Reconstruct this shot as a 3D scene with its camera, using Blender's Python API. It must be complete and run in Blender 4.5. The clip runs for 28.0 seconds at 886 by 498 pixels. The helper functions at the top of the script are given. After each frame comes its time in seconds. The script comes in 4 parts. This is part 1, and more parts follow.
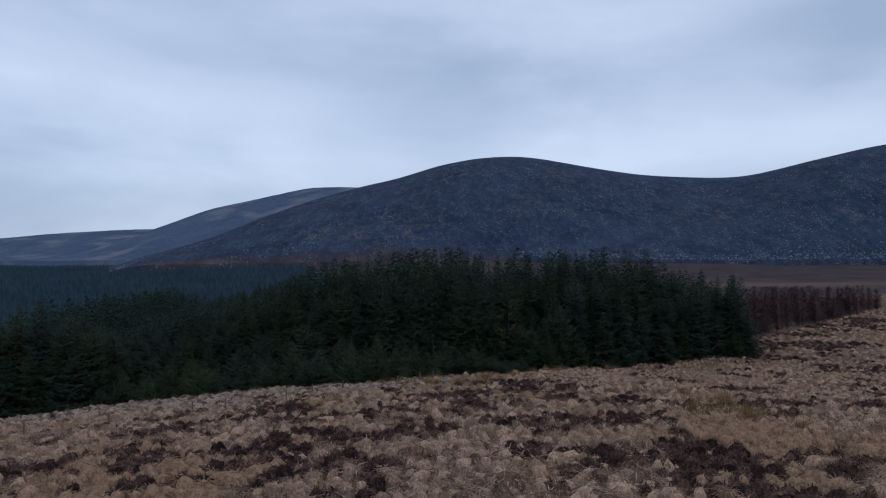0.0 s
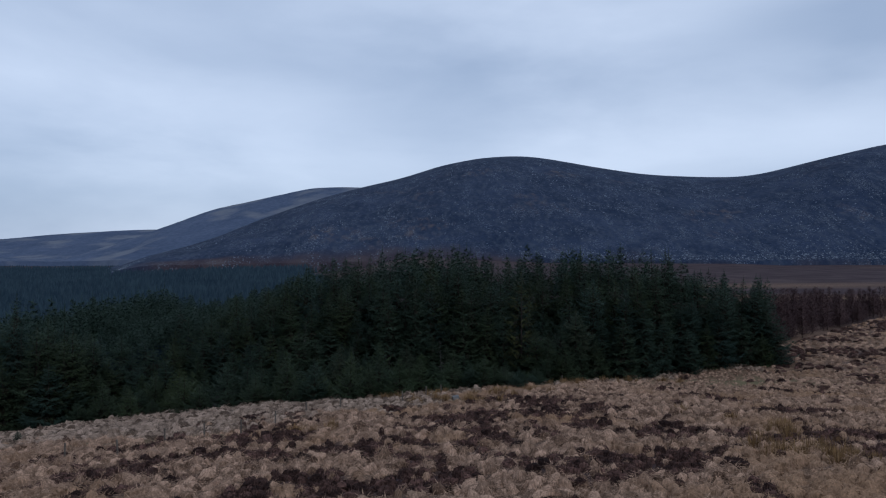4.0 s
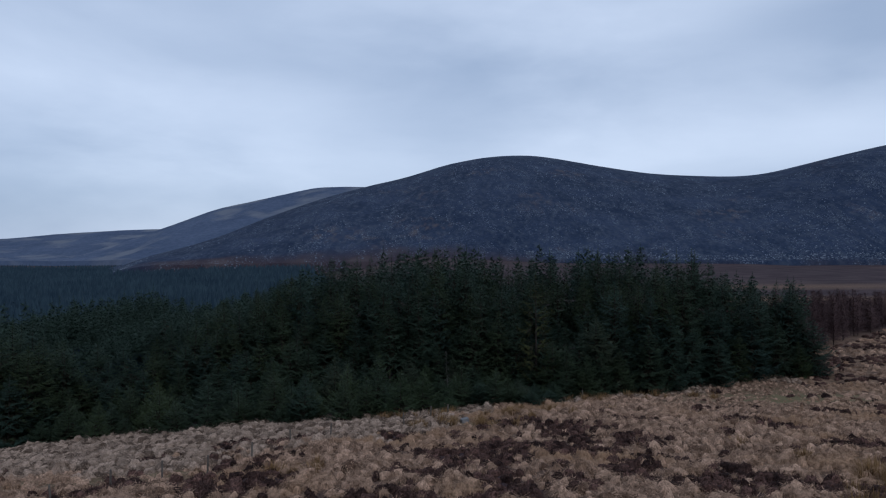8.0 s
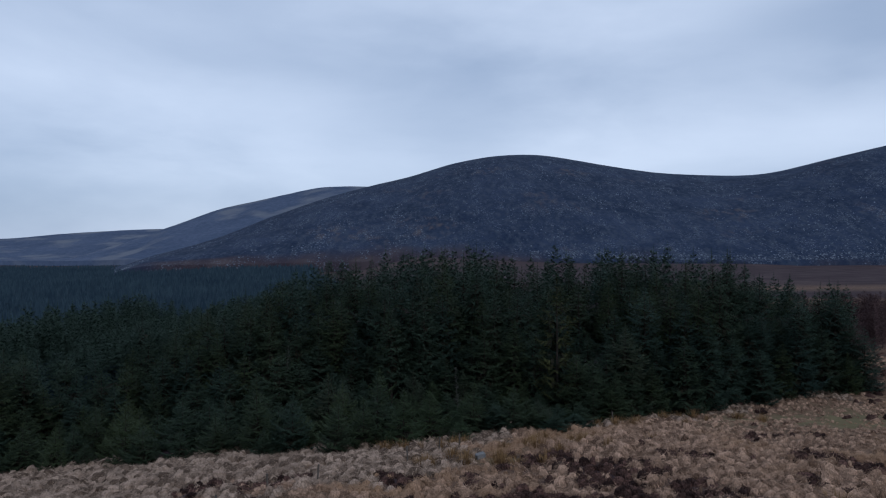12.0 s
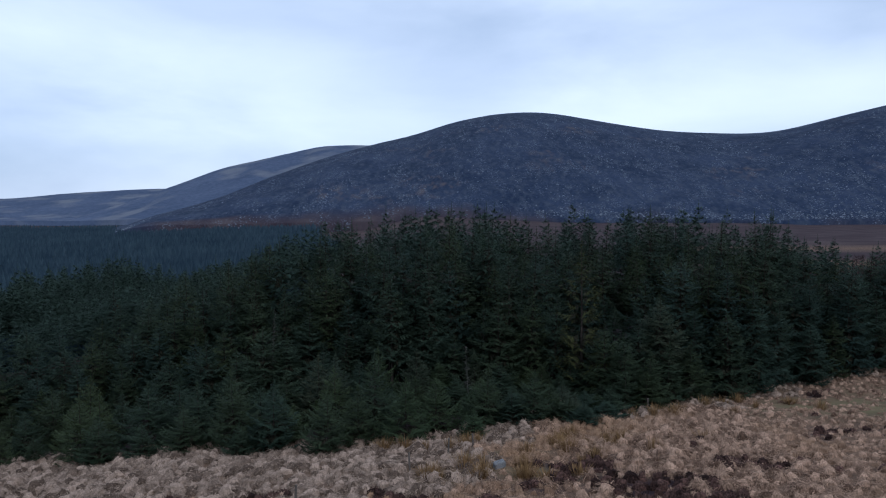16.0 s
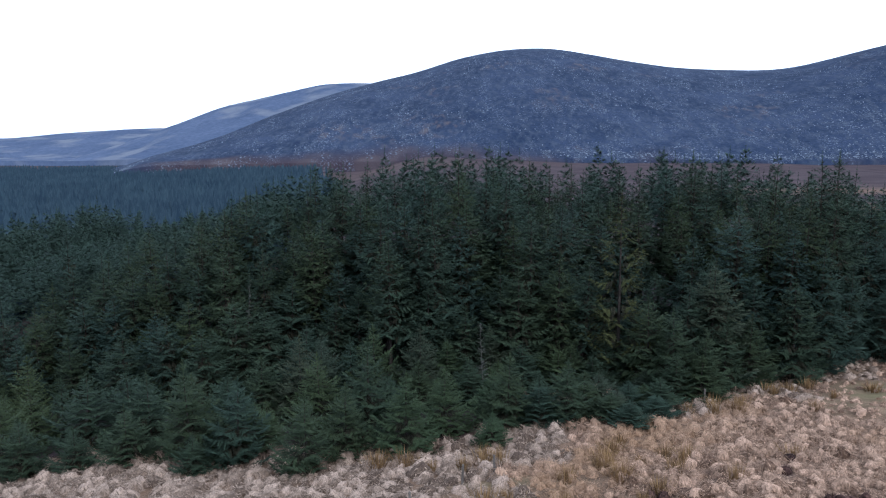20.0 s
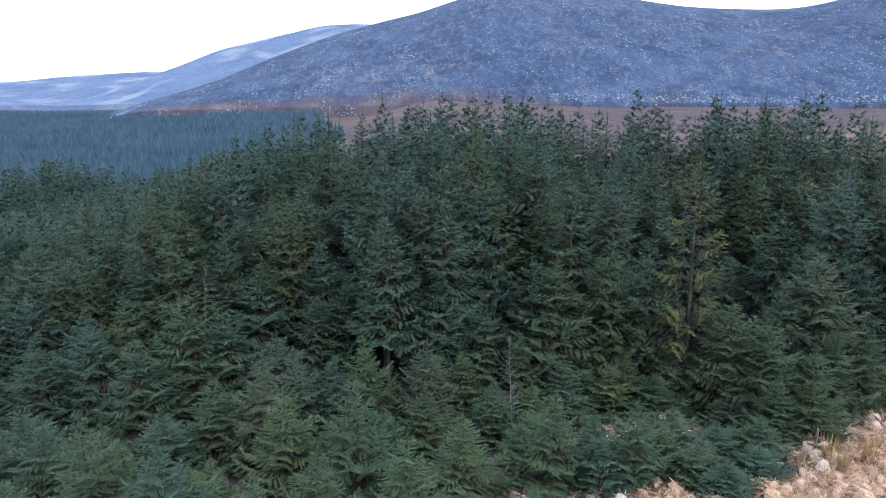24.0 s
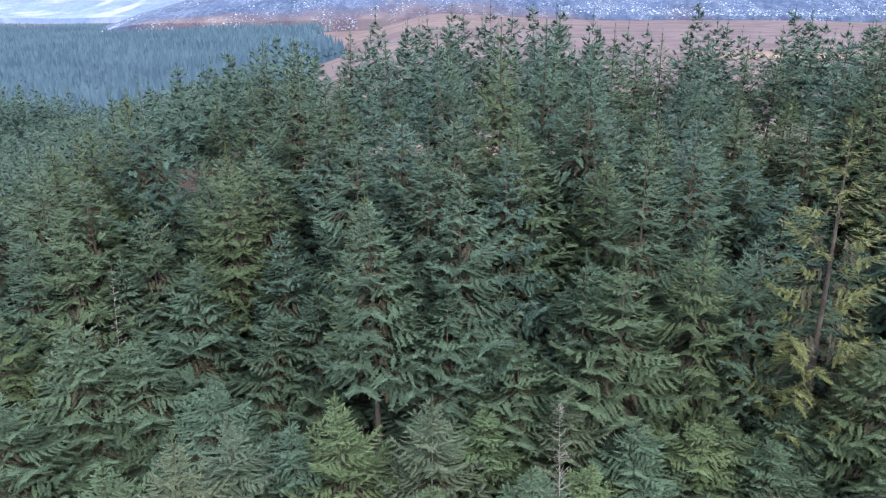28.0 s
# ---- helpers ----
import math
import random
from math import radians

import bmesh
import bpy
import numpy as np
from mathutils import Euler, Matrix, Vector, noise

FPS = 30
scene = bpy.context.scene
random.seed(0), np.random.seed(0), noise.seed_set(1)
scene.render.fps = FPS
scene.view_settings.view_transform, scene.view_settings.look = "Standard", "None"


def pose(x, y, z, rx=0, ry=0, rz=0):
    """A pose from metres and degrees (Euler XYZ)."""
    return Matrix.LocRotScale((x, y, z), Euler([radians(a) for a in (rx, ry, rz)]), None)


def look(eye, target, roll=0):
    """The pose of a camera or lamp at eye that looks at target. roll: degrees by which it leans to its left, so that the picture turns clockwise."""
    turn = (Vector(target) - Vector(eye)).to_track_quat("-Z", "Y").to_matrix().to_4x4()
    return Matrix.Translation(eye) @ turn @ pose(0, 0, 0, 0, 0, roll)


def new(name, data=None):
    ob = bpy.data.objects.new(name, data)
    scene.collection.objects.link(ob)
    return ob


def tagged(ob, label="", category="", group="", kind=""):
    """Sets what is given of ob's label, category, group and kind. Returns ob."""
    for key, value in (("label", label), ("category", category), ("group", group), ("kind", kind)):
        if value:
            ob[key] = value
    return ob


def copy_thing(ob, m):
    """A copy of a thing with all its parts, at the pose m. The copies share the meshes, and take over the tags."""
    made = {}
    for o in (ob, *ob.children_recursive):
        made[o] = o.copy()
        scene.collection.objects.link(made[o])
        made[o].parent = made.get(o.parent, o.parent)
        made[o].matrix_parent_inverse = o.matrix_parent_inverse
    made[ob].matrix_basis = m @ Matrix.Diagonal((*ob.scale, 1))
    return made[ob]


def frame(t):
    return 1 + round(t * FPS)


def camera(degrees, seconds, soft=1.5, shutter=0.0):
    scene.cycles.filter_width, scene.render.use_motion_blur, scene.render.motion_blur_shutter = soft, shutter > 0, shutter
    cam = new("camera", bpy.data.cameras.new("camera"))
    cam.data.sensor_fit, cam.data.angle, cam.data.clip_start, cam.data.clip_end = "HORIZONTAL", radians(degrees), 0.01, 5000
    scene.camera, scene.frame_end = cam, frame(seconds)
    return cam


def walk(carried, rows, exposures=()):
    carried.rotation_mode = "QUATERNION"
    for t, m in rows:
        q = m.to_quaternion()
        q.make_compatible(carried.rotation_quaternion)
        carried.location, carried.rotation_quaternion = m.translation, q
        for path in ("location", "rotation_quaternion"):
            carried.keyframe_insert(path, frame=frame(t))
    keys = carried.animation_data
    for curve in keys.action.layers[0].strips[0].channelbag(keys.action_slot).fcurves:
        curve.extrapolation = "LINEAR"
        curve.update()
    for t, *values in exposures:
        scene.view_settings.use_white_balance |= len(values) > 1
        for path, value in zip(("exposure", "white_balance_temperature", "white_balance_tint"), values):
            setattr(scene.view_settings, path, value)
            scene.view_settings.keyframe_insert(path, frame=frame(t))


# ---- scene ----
cam = camera(63.83, 28.0, soft=1.15)

# seconds, eye (x, y, z), degrees downward, degrees to the right, lean
ROWS = [
    (0.0, 0.00, 0.00, 13.00, -0.01, 1.07, 0.09),
    (1.0, -0.10, 2.08, 13.02, -0.02, 1.02, 0.06),
    (2.0, -0.21, 4.12, 13.04, -0.03, 0.96, 0.05),
    (3.0, -0.31, 6.15, 13.08, -0.03, 0.88, 0.04),
    (3.5, -0.37, 7.17, 13.10, -0.02, 0.84, 0.03),
    (5.5, -0.53, 11.58, 13.23, -0.02, 0.67, 0.08),
    (6.0, -0.52, 12.82, 13.22, -0.03, 0.64, 0.06),
    (7.0, -0.52, 15.34, 13.20, -0.02, 0.54, 0.05),
    (8.0, -0.60, 17.88, 13.19, 0.00, 0.47, 0.06),
    (9.0, -0.69, 20.49, 13.19, 0.03, 0.41, 0.06),
    (10.0, -0.83, 23.21, 13.25, 0.04, 0.32, 0.07),
    (11.0, -0.96, 25.91, 13.31, 0.04, 0.25, 0.08),
    (12.0, -1.08, 28.53, 13.32, 0.02, 0.16, 0.06),
    (12.5, -1.14, 29.83, 13.33, 0.02, 0.12, 0.06),
    (13.6, -1.24, 32.75, 13.36, 0.10, 0.05, 0.02),
    (14.5, -1.31, 35.17, 13.40, 0.76, -0.01, -0.03),
    (15.0, -1.36, 36.57, 13.39, 1.61, -0.04, -0.02),
    (15.5, -1.41, 37.99, 13.39, 2.51, -0.07, -0.00),
    (16.0, -1.46, 39.42, 13.38, 3.28, -0.12, 0.00),
    (17.0, -1.56, 42.34, 13.39, 4.63, -0.19, 0.00),
    (18.0, -1.69, 45.45, 13.46, 5.88, -0.27, 0.01),
    (19.0, -1.78, 48.78, 13.58, 7.00, -0.34, -0.00),
    (20.0, -1.91, 52.20, 13.75, 8.10, -0.42, -0.03),
    (21.0, -2.09, 55.75, 13.84, 9.21, -0.49, -0.03),
    (21.5, -2.17, 57.54, 13.88, 9.77, -0.53, -0.01),
    (23.5, -2.53, 64.95, 13.89, 11.98, -0.71, -0.10),
    (24.0, -2.62, 66.89, 13.90, 12.52, -0.77, -0.13),
    (25.0, -2.76, 70.66, 13.87, 13.73, -0.86, -0.14),
    (26.0, -2.88, 74.37, 13.85, 15.20, -0.96, -0.13),
    (26.5, -2.94, 76.26, 13.86, 16.12, -1.01, -0.11),
    (27.0, -3.01, 78.17, 13.89, 17.06, -1.07, -0.10),
    (27.5, -3.08, 80.09, 13.96, 18.04, -1.12, -0.10),
    (28.0, -3.16, 82.00, 14.06, 19.08, -1.18, -0.13),
]


def aim(x, y, z, down, right, lean):
    d, r = radians(down), radians(right)
    return look((x, y, z), (x + math.sin(r) * math.cos(d), y + math.cos(r) * math.cos(d), z - math.sin(d)), lean)


walk(cam, [(t, aim(*row)) for t, *row in ROWS],
     exposures=[(0, 0.0, 5750, 10), (12.5, 0.0, 5750, 10), (14.5, 0.12, 5750, 10), (16, 0.42, 5700, 10), (17, 0.62, 5700, 10), (18, 0.88, 5700, 10), (20, 1.48, 5700, 10), (21, 1.82, 5750, 10), (24, 2.55, 5950, 10), (26, 3.02, 6150, 12), (28, 3.5, 6450, 12)])

# ---------------------------------------------------------------- sky and light
SUN_UP, SUN_TURN = radians(38), radians(150)
world = bpy.data.worlds.new("overcast_sky")
scene.world = world
world.use_nodes = True
wn, wl = world.node_tree.nodes, world.node_tree.links
wn.clear()


def wnode(kind, **inputs):
    n = wn.new(kind)
    for k, v in inputs.items():
        n.inputs[k].default_value = v
    return n


w_out = wnode("ShaderNodeOutputWorld")
sky = wnode("ShaderNodeTexSky")
sky.sky_type, sky.sun_disc, sky.sun_elevation, sky.sun_rotation = "NISHITA", False, SUN_UP, SUN_TURN
w_co = wnode("ShaderNodeTexCoord")
w_map = wnode("ShaderNodeMapping", Scale=(1.0, 1.0, 3.0), Location=(0.9, 0.4, 0.1))
w_big = wnode("ShaderNodeTexNoise", Scale=3.0, Detail=7.0, Roughness=0.52, Distortion=0.2)
w_warp, w_shift = wnode("ShaderNodeVectorMath"), wnode("ShaderNodeVectorMath")
w_warp.operation, w_shift.operation = "MULTIPLY_ADD", "ADD"
w_warp.inputs[1].default_value, w_warp.inputs[2].default_value = (0.30, 0.0, 0.14), (-0.15, 0.0, -0.07)
w_ramp = wn.new("ShaderNodeValToRGB")
e = w_ramp.color_ramp.elements
e[0].position, e[0].color = 0.15, (0.39, 0.460, 0.575, 1)
e[1].position, e[1].color = 0.85, (0.69, 0.745, 0.835, 1)
w_sum = wnode("ShaderNodeMath")
w_sum.operation, w_sum.inputs[1].default_value, w_sum.inputs[2].default_value = "MULTIPLY_ADD", 0.9, 0.10
wl.new(w_big.outputs["Fac"], w_sum.inputs[0])
w_last = w_sum.outputs[0]
# cloud masses: bearing and rise of the middle, breadth and depth, lighter (+) or darker (-)
for cx, cz, rx, rz, tone in ((0.0, 0.205, 0.42, 0.11, -0.28), (-0.20, 0.30, 0.50, 0.08, -0.12), (-0.26, 0.165, 0.34, 0.09, 0.30), (0.30, 0.165, 0.30, 0.08, 0.22),
                             (0.20, 0.33, 0.40, 0.08, 0.16), (0.55, 0.27, 0.22, 0.10, -0.45), (-0.56, 0.08, 0.36, 0.11, -0.36), (-0.5, 0.30, 0.30, 0.10, 0.10), (0.05, 0.12, 0.5, 0.05, 0.10)):
    w_at = wnode("ShaderNodeMapping", Scale=(1 / rx, 0, 1 / rz), Location=(-cx / rx, 0, -cz / rz))
    w_len, w_soft, w_add = wn.new("ShaderNodeVectorMath"), wn.new("ShaderNodeMapRange"), wn.new("ShaderNodeMath")
    w_len.operation, w_soft.interpolation_type, w_add.operation = "LENGTH", "SMOOTHERSTEP", "ADD"
    for socket, value in zip(("From Min", "From Max", "To Min", "To Max"), (0.0, 1.35, tone, 0.0)):
        w_soft.inputs[socket].default_value = value
    wl.new(w_shift.outputs[0], w_at.inputs[0])
    wl.new(w_at.outputs[0], w_len.inputs[0])
    wl.new(w_len.outputs["Value"], w_soft.inputs["Value"])
    wl.new(w_soft.outputs[0], w_add.inputs[0])
    wl.new(w_last, w_add.inputs[1])
    w_last = w_add.outputs[0]
w_mix = wn.new("ShaderNodeMix")
w_mix.data_type = "RGBA"
w_mix.inputs[0].default_value = 0.9
w_scale = wn.new("ShaderNodeVectorMath")
w_scale.operation = "SCALE"
w_scale.inputs[3].default_value = 0.10
w_bg = wnode("ShaderNodeBackground", Strength=1.0)
wl.new(w_co.outputs["Generated"], w_map.inputs[0])
wl.new(w_map.outputs[0], w_big.inputs["Vector"])
wl.new(w_big.outputs["Color"], w_warp.inputs[0])
wl.new(w_co.outputs["Generated"], w_shift.inputs[0])
wl.new(w_warp.outputs[0], w_shift.inputs[1])
wl.new(w_last, w_ramp.inputs[0])
wl.new(sky.outputs[0], w_scale.inputs[0])
wl.new(w_scale.outputs[0], w_mix.inputs[6])
wl.new(w_ramp.outputs[0], w_mix.inputs[7])
wl.new(w_mix.outputs[2], w_bg.inputs[0])
wl.new(w_bg.outputs[0], w_out.inputs[0])

sun = new("sun", bpy.data.lights.new("sun", "SUN"))
sun.data.energy, sun.data.angle, sun.data.color = 0.6, radians(25), (1.0, 0.96, 0.9)
sun.matrix_world = look((0, 0, 200), (-math.sin(SUN_TURN) * math.cos(SUN_UP), -math.cos(SUN_TURN) * math.cos(SUN_UP), 200 - math.sin(SUN_UP)))


# ---------------------------------------------------------------- materials
def material(name, dark, light, scale=1.0, fine=8.0, rough=0.85, bump=0.3, spread=(0.35, 0.65), random=0.0, island=0.0, third=None, third_scale=0.2, stretch=1.0):
    """A surface of two colours mixed by noise at two scales, with relief; random and island shift the mix by object or by piece."""
    m = bpy.data.materials.new(name)
    m.use_nodes = True
    n, l = m.node_tree.nodes, m.node_tree.links
    bsdf = n["Principled BSDF"]
    bsdf.inputs["Roughness"].default_value = rough
    bsdf.inputs["Specular IOR Level"].default_value = 0.05
    geo = n.new("ShaderNodeNewGeometry")
    a, b = n.new("ShaderNodeTexNoise"), n.new("ShaderNodeTexNoise")
    for t, s, det in ((a, scale, 5.0), (b, scale * fine, 4.0)):
        t.inputs["Scale"].default_value, t.inputs["Detail"].default_value = s, det
        l.new(geo.outputs["Position"], t.inputs["Vector"])
    if stretch != 1.0:
        long = n.new("ShaderNodeVectorMath")
        long.operation = "MULTIPLY"
        long.inputs[1].default_value = (1, 1, stretch)
        l.new(geo.outputs["Position"], long.inputs[0])
        l.new(long.outputs[0], b.inputs["Vector"])
    add = n.new("ShaderNodeMath")
    add.operation = "MULTIPLY_ADD"
    add.inputs[1].default_value = 0.5
    half = n.new("ShaderNodeMath")
    half.operation = "MULTIPLY"
    half.inputs[1].default_value = 0.5
    l.new(a.outputs["Fac"], half.inputs[0])
    l.new(b.outputs["Fac"], add.inputs[0])
    l.new(half.outputs[0], add.inputs[2])
    last = add.outputs[0]
    for amount, node, socket in ((random, "ShaderNodeObjectInfo", "Random"), (island, "ShaderNodeNewGeometry", "Random Per Island")):
        if amount:
            info = n.new(node)
            shift = n.new("ShaderNodeMath")
            shift.operation = "MULTIPLY_ADD"
            shift.inputs[1].default_value = amount
            l.new(info.outputs[socket], shift.inputs[0])
            less = n.new("ShaderNodeMath")
            less.operation = "SUBTRACT"
            less.inputs[1].default_value = amount / 2
            l.new(last, less.inputs[0])
            l.new(less.outputs[0], shift.inputs[2])
            last = shift.outputs[0]
    ramp = n.new("ShaderNodeValToRGB")
    ramp.color_ramp.elements[0].position, ramp.color_ramp.elements[0].color = spread[0], (*dark, 1)
    ramp.color_ramp.elements[1].position, ramp.color_ramp.elements[1].color = spread[1], (*light, 1)
    l.new(last, ramp.inputs[0])
    colour = ramp.outputs[0]
    if third:
        c = n.new("ShaderNodeTexNoise")
        c.inputs["Scale"].default_value, c.inputs["Detail"].default_value = third_scale, 6.0
        l.new(geo.outputs["Position"], c.inputs["Vector"])
        r2 = n.new("ShaderNodeValToRGB")
        r2.color_ramp.elements[0].position, r2.color_ramp.elements[1].position = 0.5, 0.64
        l.new(c.outputs["Fac"], r2.inputs[0])
        mix = n.new("ShaderNodeMix")
        mix.data_type = "RGBA"
        mix.inputs[7].default_value = (*third, 1)
        l.new(r2.outputs[0], mix.inputs[0])
        l.new(colour, mix.inputs[6])
        colour = mix.outputs[2]
    l.new(colour, bsdf.inputs["Base Color"])
    if bump:
        bp = n.new("ShaderNodeBump")
        bp.inputs["Strength"].default_value = bump
        bp.inputs["Distance"].default_value = 0.4 / scale / fine
        l.new(b.outputs["Fac"], bp.inputs["Height"])
        l.new(bp.outputs[0], bsdf.inputs["Normal"])
    return m


STRAW = material("straw_grass", (0.085, 0.050, 0.033), (0.415, 0.270, 0.186), 1.1, 22, 0.9, 0.6, (0.22, 0.74), island=0.55, third=(0.270, 0.165, 0.100), third_scale=0.09, stretch=0.4)
STRAW_PALE = material("bleached_grass", (0.084, 0.057, 0.041), (0.355, 0.258, 0.194), 1.1, 22, 0.9, 0.6, (0.24, 0.70), island=0.65, stretch=0.4)
HEATHER = material("dark_heather", (0.017, 0.0098, 0.0085), (0.108, 0.060, 0.048), 1.5, 12, 0.95, 0.9, (0.35, 0.72), island=0.35)
RUSH = material("brown_rush", (0.11, 0.066, 0.031), (0.27, 0.168, 0.080), 0.6, 6, 0.9, 0.0, island=0.4)
BARK = material("grey_bark", (0.022, 0.018, 0.015), (0.06, 0.050, 0.042), 2.0, 6, 0.9, 0.5)
LARCH = material("bare_larch_twigs", (0.040, 0.025, 0.027), (0.095, 0.060, 0.058), 0.4, 8, 0.9, 0.0, random=0.4, island=0.3)
# valley forest needles, with the air's haze painted in as a bluer colour
FAR_NEEDLE = material("hazed_far_needles", (0.015, 0.028, 0.043), (0.033, 0.055, 0.070), 0.012, 6, 0.8, 0.0, island=0.18)
# hill colours with the blue of distance haze mixed in, more for the farther hills
HILL = material("hazed_heather_hillside", (0.013, 0.022, 0.045), (0.032, 0.045, 0.080), 0.012, 22, 0.95, 0.35, (0.40, 0.64))
HILL_HAZED = material("hazed_far_hillside", (0.042, 0.060, 0.104), (0.080, 0.102, 0.156), 0.005, 14, 0.95, 0.5, third=(0.122, 0.134, 0.164), third_scale=0.006)
# far boulders: grey stone shifted to haze blue in its colour
GRANITE = material("hazed_granite", (0.060, 0.074, 0.100), (0.150, 0.170, 0.210), 0.3, 6, 0.9, 0.3, island=0.7)
GRANITE_NEAR = material("drain_stone", (0.12, 0.12, 0.125), (0.26, 0.26, 0.26), 2.0, 8, 0.85, 0.4)
TIMBER = material("weathered_post", (0.06, 0.05, 0.045), (0.15, 0.13, 0.11), 3.0, 6, 0.9, 0.4)


def grain(m, scale, low, high, squeeze=1.0):
    """Fine uneven tone, as of needles or blades, over the colour that a surface has."""
    n, l = m.node_tree.nodes, m.node_tree.links
    bsdf = n["Principled BSDF"]
    noise, tone, deep, geo, long = n.new("ShaderNodeTexNoise"), n.new("ShaderNodeMapRange"), n.new("ShaderNodeVectorMath"), n.new("ShaderNodeNewGeometry"), n.new("ShaderNodeVectorMath")
    noise.inputs["Scale"].default_value, noise.inputs["Detail"].default_value = scale, 5.0
    tone.inputs["From Min"].default_value, tone.inputs["From Max"].default_value = 0.34, 0.66
    tone.inputs["To Min"].default_value, tone.inputs["To Max"].default_value = low, high
    deep.operation, long.operation = "SCALE", "MULTIPLY"
    long.inputs[1].default_value = (1.0, 1.0, squeeze)
    l.new(geo.outputs["Position"], long.inputs[0])
    l.new(long.outputs[0], noise.inputs["Vector"])
    l.new(noise.outputs["Fac"], tone.inputs["Value"])
    l.new(bsdf.inputs["Base Color"].links[0].from_socket, deep.inputs[0])
    l.new(tone.outputs[0], deep.inputs[3])
    l.new(deep.outputs[0], bsdf.inputs["Base Color"])


grain(STRAW, 12.0, 0.55, 1.30, 0.3)
grain(STRAW_PALE, 12.0, 0.60, 1.25, 0.3)
grain(HEATHER, 8.0, 0.4, 1.5)


def hillside(m):
    """What grows on the hill: russet bog at its foot, pale grass in streaks that run down the slope, and countless
    small stones. The grass and stone colours hold the haze blue.
    """
    n, l = m.node_tree.nodes, m.node_tree.links
    bsdf = n["Principled BSDF"]
    geo, down = n.new("ShaderNodeNewGeometry"), n.new("ShaderNodeVectorMath")
    down.operation, down.inputs[1].default_value = "MULTIPLY", (1.0, 0.45, 0.45)
    l.new(geo.outputs["Position"], down.inputs[0])

    def noisy(size, lo, hi, vec, detail=4.0):
        t, r = n.new("ShaderNodeTexNoise"), n.new("ShaderNodeMapRange")
        t.inputs["Scale"].default_value, t.inputs["Detail"].default_value = size, detail
        r.inputs["From Min"].default_value, r.inputs["From Max"].default_value = lo, hi
        l.new(vec, t.inputs["Vector"])
        l.new(t.outputs["Fac"], r.inputs["Value"])
        return r.outputs[0]

    def times(a, b):
        p = n.new("ShaderNodeMath")
        p.operation = "MULTIPLY"
        l.new(a, p.inputs[0])
        l.new(b, p.inputs[1])
        return p.outputs[0]

    foot = n.new("ShaderNodeAttribute")
    foot.attribute_name = "foot"
    flat, sloped = geo.outputs["Position"], down.outputs[0]
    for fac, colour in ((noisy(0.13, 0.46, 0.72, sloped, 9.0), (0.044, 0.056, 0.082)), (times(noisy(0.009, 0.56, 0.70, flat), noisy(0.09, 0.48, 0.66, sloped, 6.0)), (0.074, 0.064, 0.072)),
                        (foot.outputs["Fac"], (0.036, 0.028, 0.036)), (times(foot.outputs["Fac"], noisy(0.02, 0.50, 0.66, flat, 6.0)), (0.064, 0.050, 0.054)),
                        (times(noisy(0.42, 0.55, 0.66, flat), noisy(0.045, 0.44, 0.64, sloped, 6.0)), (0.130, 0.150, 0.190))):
        mix = n.new("ShaderNodeMix")
        mix.data_type = "RGBA"
        mix.inputs[7].default_value = (*colour, 1)
        l.new(fac, mix.inputs[0])
        l.new(bsdf.inputs["Base Color"].links[0].from_socket, mix.inputs[6])
        l.new(mix.outputs[2], bsdf.inputs["Base Color"])


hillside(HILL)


def needles(name, shade, blue, olive, island=0.10):
    """Spruce foliage: each tree leans to blue-green or to olive, each spray is a little lighter or darker."""
    m = material(name, shade, blue, 1.1, 20, 0.75, 0.6, (0.30, 0.68), island=island)
    n, l = m.node_tree.nodes, m.node_tree.links
    bsdf = n["Principled BSDF"]
    ramp = bsdf.inputs["Base Color"].links[0].from_node
    other = n.new("ShaderNodeValToRGB")
    other.color_ramp.elements[0].position, other.color_ramp.elements[0].color = 0.25, (*shade, 1)
    other.color_ramp.elements[1].position, other.color_ramp.elements[1].color = 0.75, (*olive, 1)
    l.new(ramp.inputs[0].links[0].from_socket, other.inputs[0])
    info, mix = n.new("ShaderNodeObjectInfo"), n.new("ShaderNodeMix")
    mix.data_type = "RGBA"
    l.new(info.outputs["Random"], mix.inputs[0])
    l.new(ramp.outputs[0], mix.inputs[6])
    l.new(other.outputs[0], mix.inputs[7])
    l.new(mix.outputs[2], bsdf.inputs["Base Color"])
    grain(m, 16.0, 0.70, 1.30)
    thin, both = n.new("ShaderNodeBsdfTranslucent"), n.new("ShaderNodeMixShader")
    both.inputs[0].default_value = 0.20
    l.new(bsdf.inputs["Base Color"].links[0].from_socket, thin.inputs["Color"])
    l.new(bsdf.outputs[0], both.inputs[1])
    l.new(thin.outputs[0], both.inputs[2])
    l.new(both.outputs[0], n["Material Output"].inputs["Surface"])
    return m


NEEDLE = needles("spruce_needles", (0.0110, 0.0185, 0.0150), (0.0550, 0.0920, 0.0760), (0.0720, 0.0930, 0.0400))
NEEDLE_PALE = needles("pale_spruce_needles", (0.0200, 0.0300, 0.0150), (0.0700, 0.1020, 0.0550), (0.0900, 0.1120, 0.0500))
NEEDLE_YOUNG = needles("young_spruce_needles", (0.0130, 0.0220, 0.0155), (0.0570, 0.0880, 0.0620), (0.0740, 0.0960, 0.0460))
NEEDLE_GOLD = needles("yellowing_spruce_needles", (0.0200, 0.0230, 0.0110), (0.0720, 0.0820, 0.0340), (0.0860, 0.0860, 0.0340), 0.4)
NEEDLE_GREY = needles("greyish_spruce_needles", (0.020, 0.028, 0.019), (0.068, 0.090, 0.062), (0.082, 0.094, 0.056))
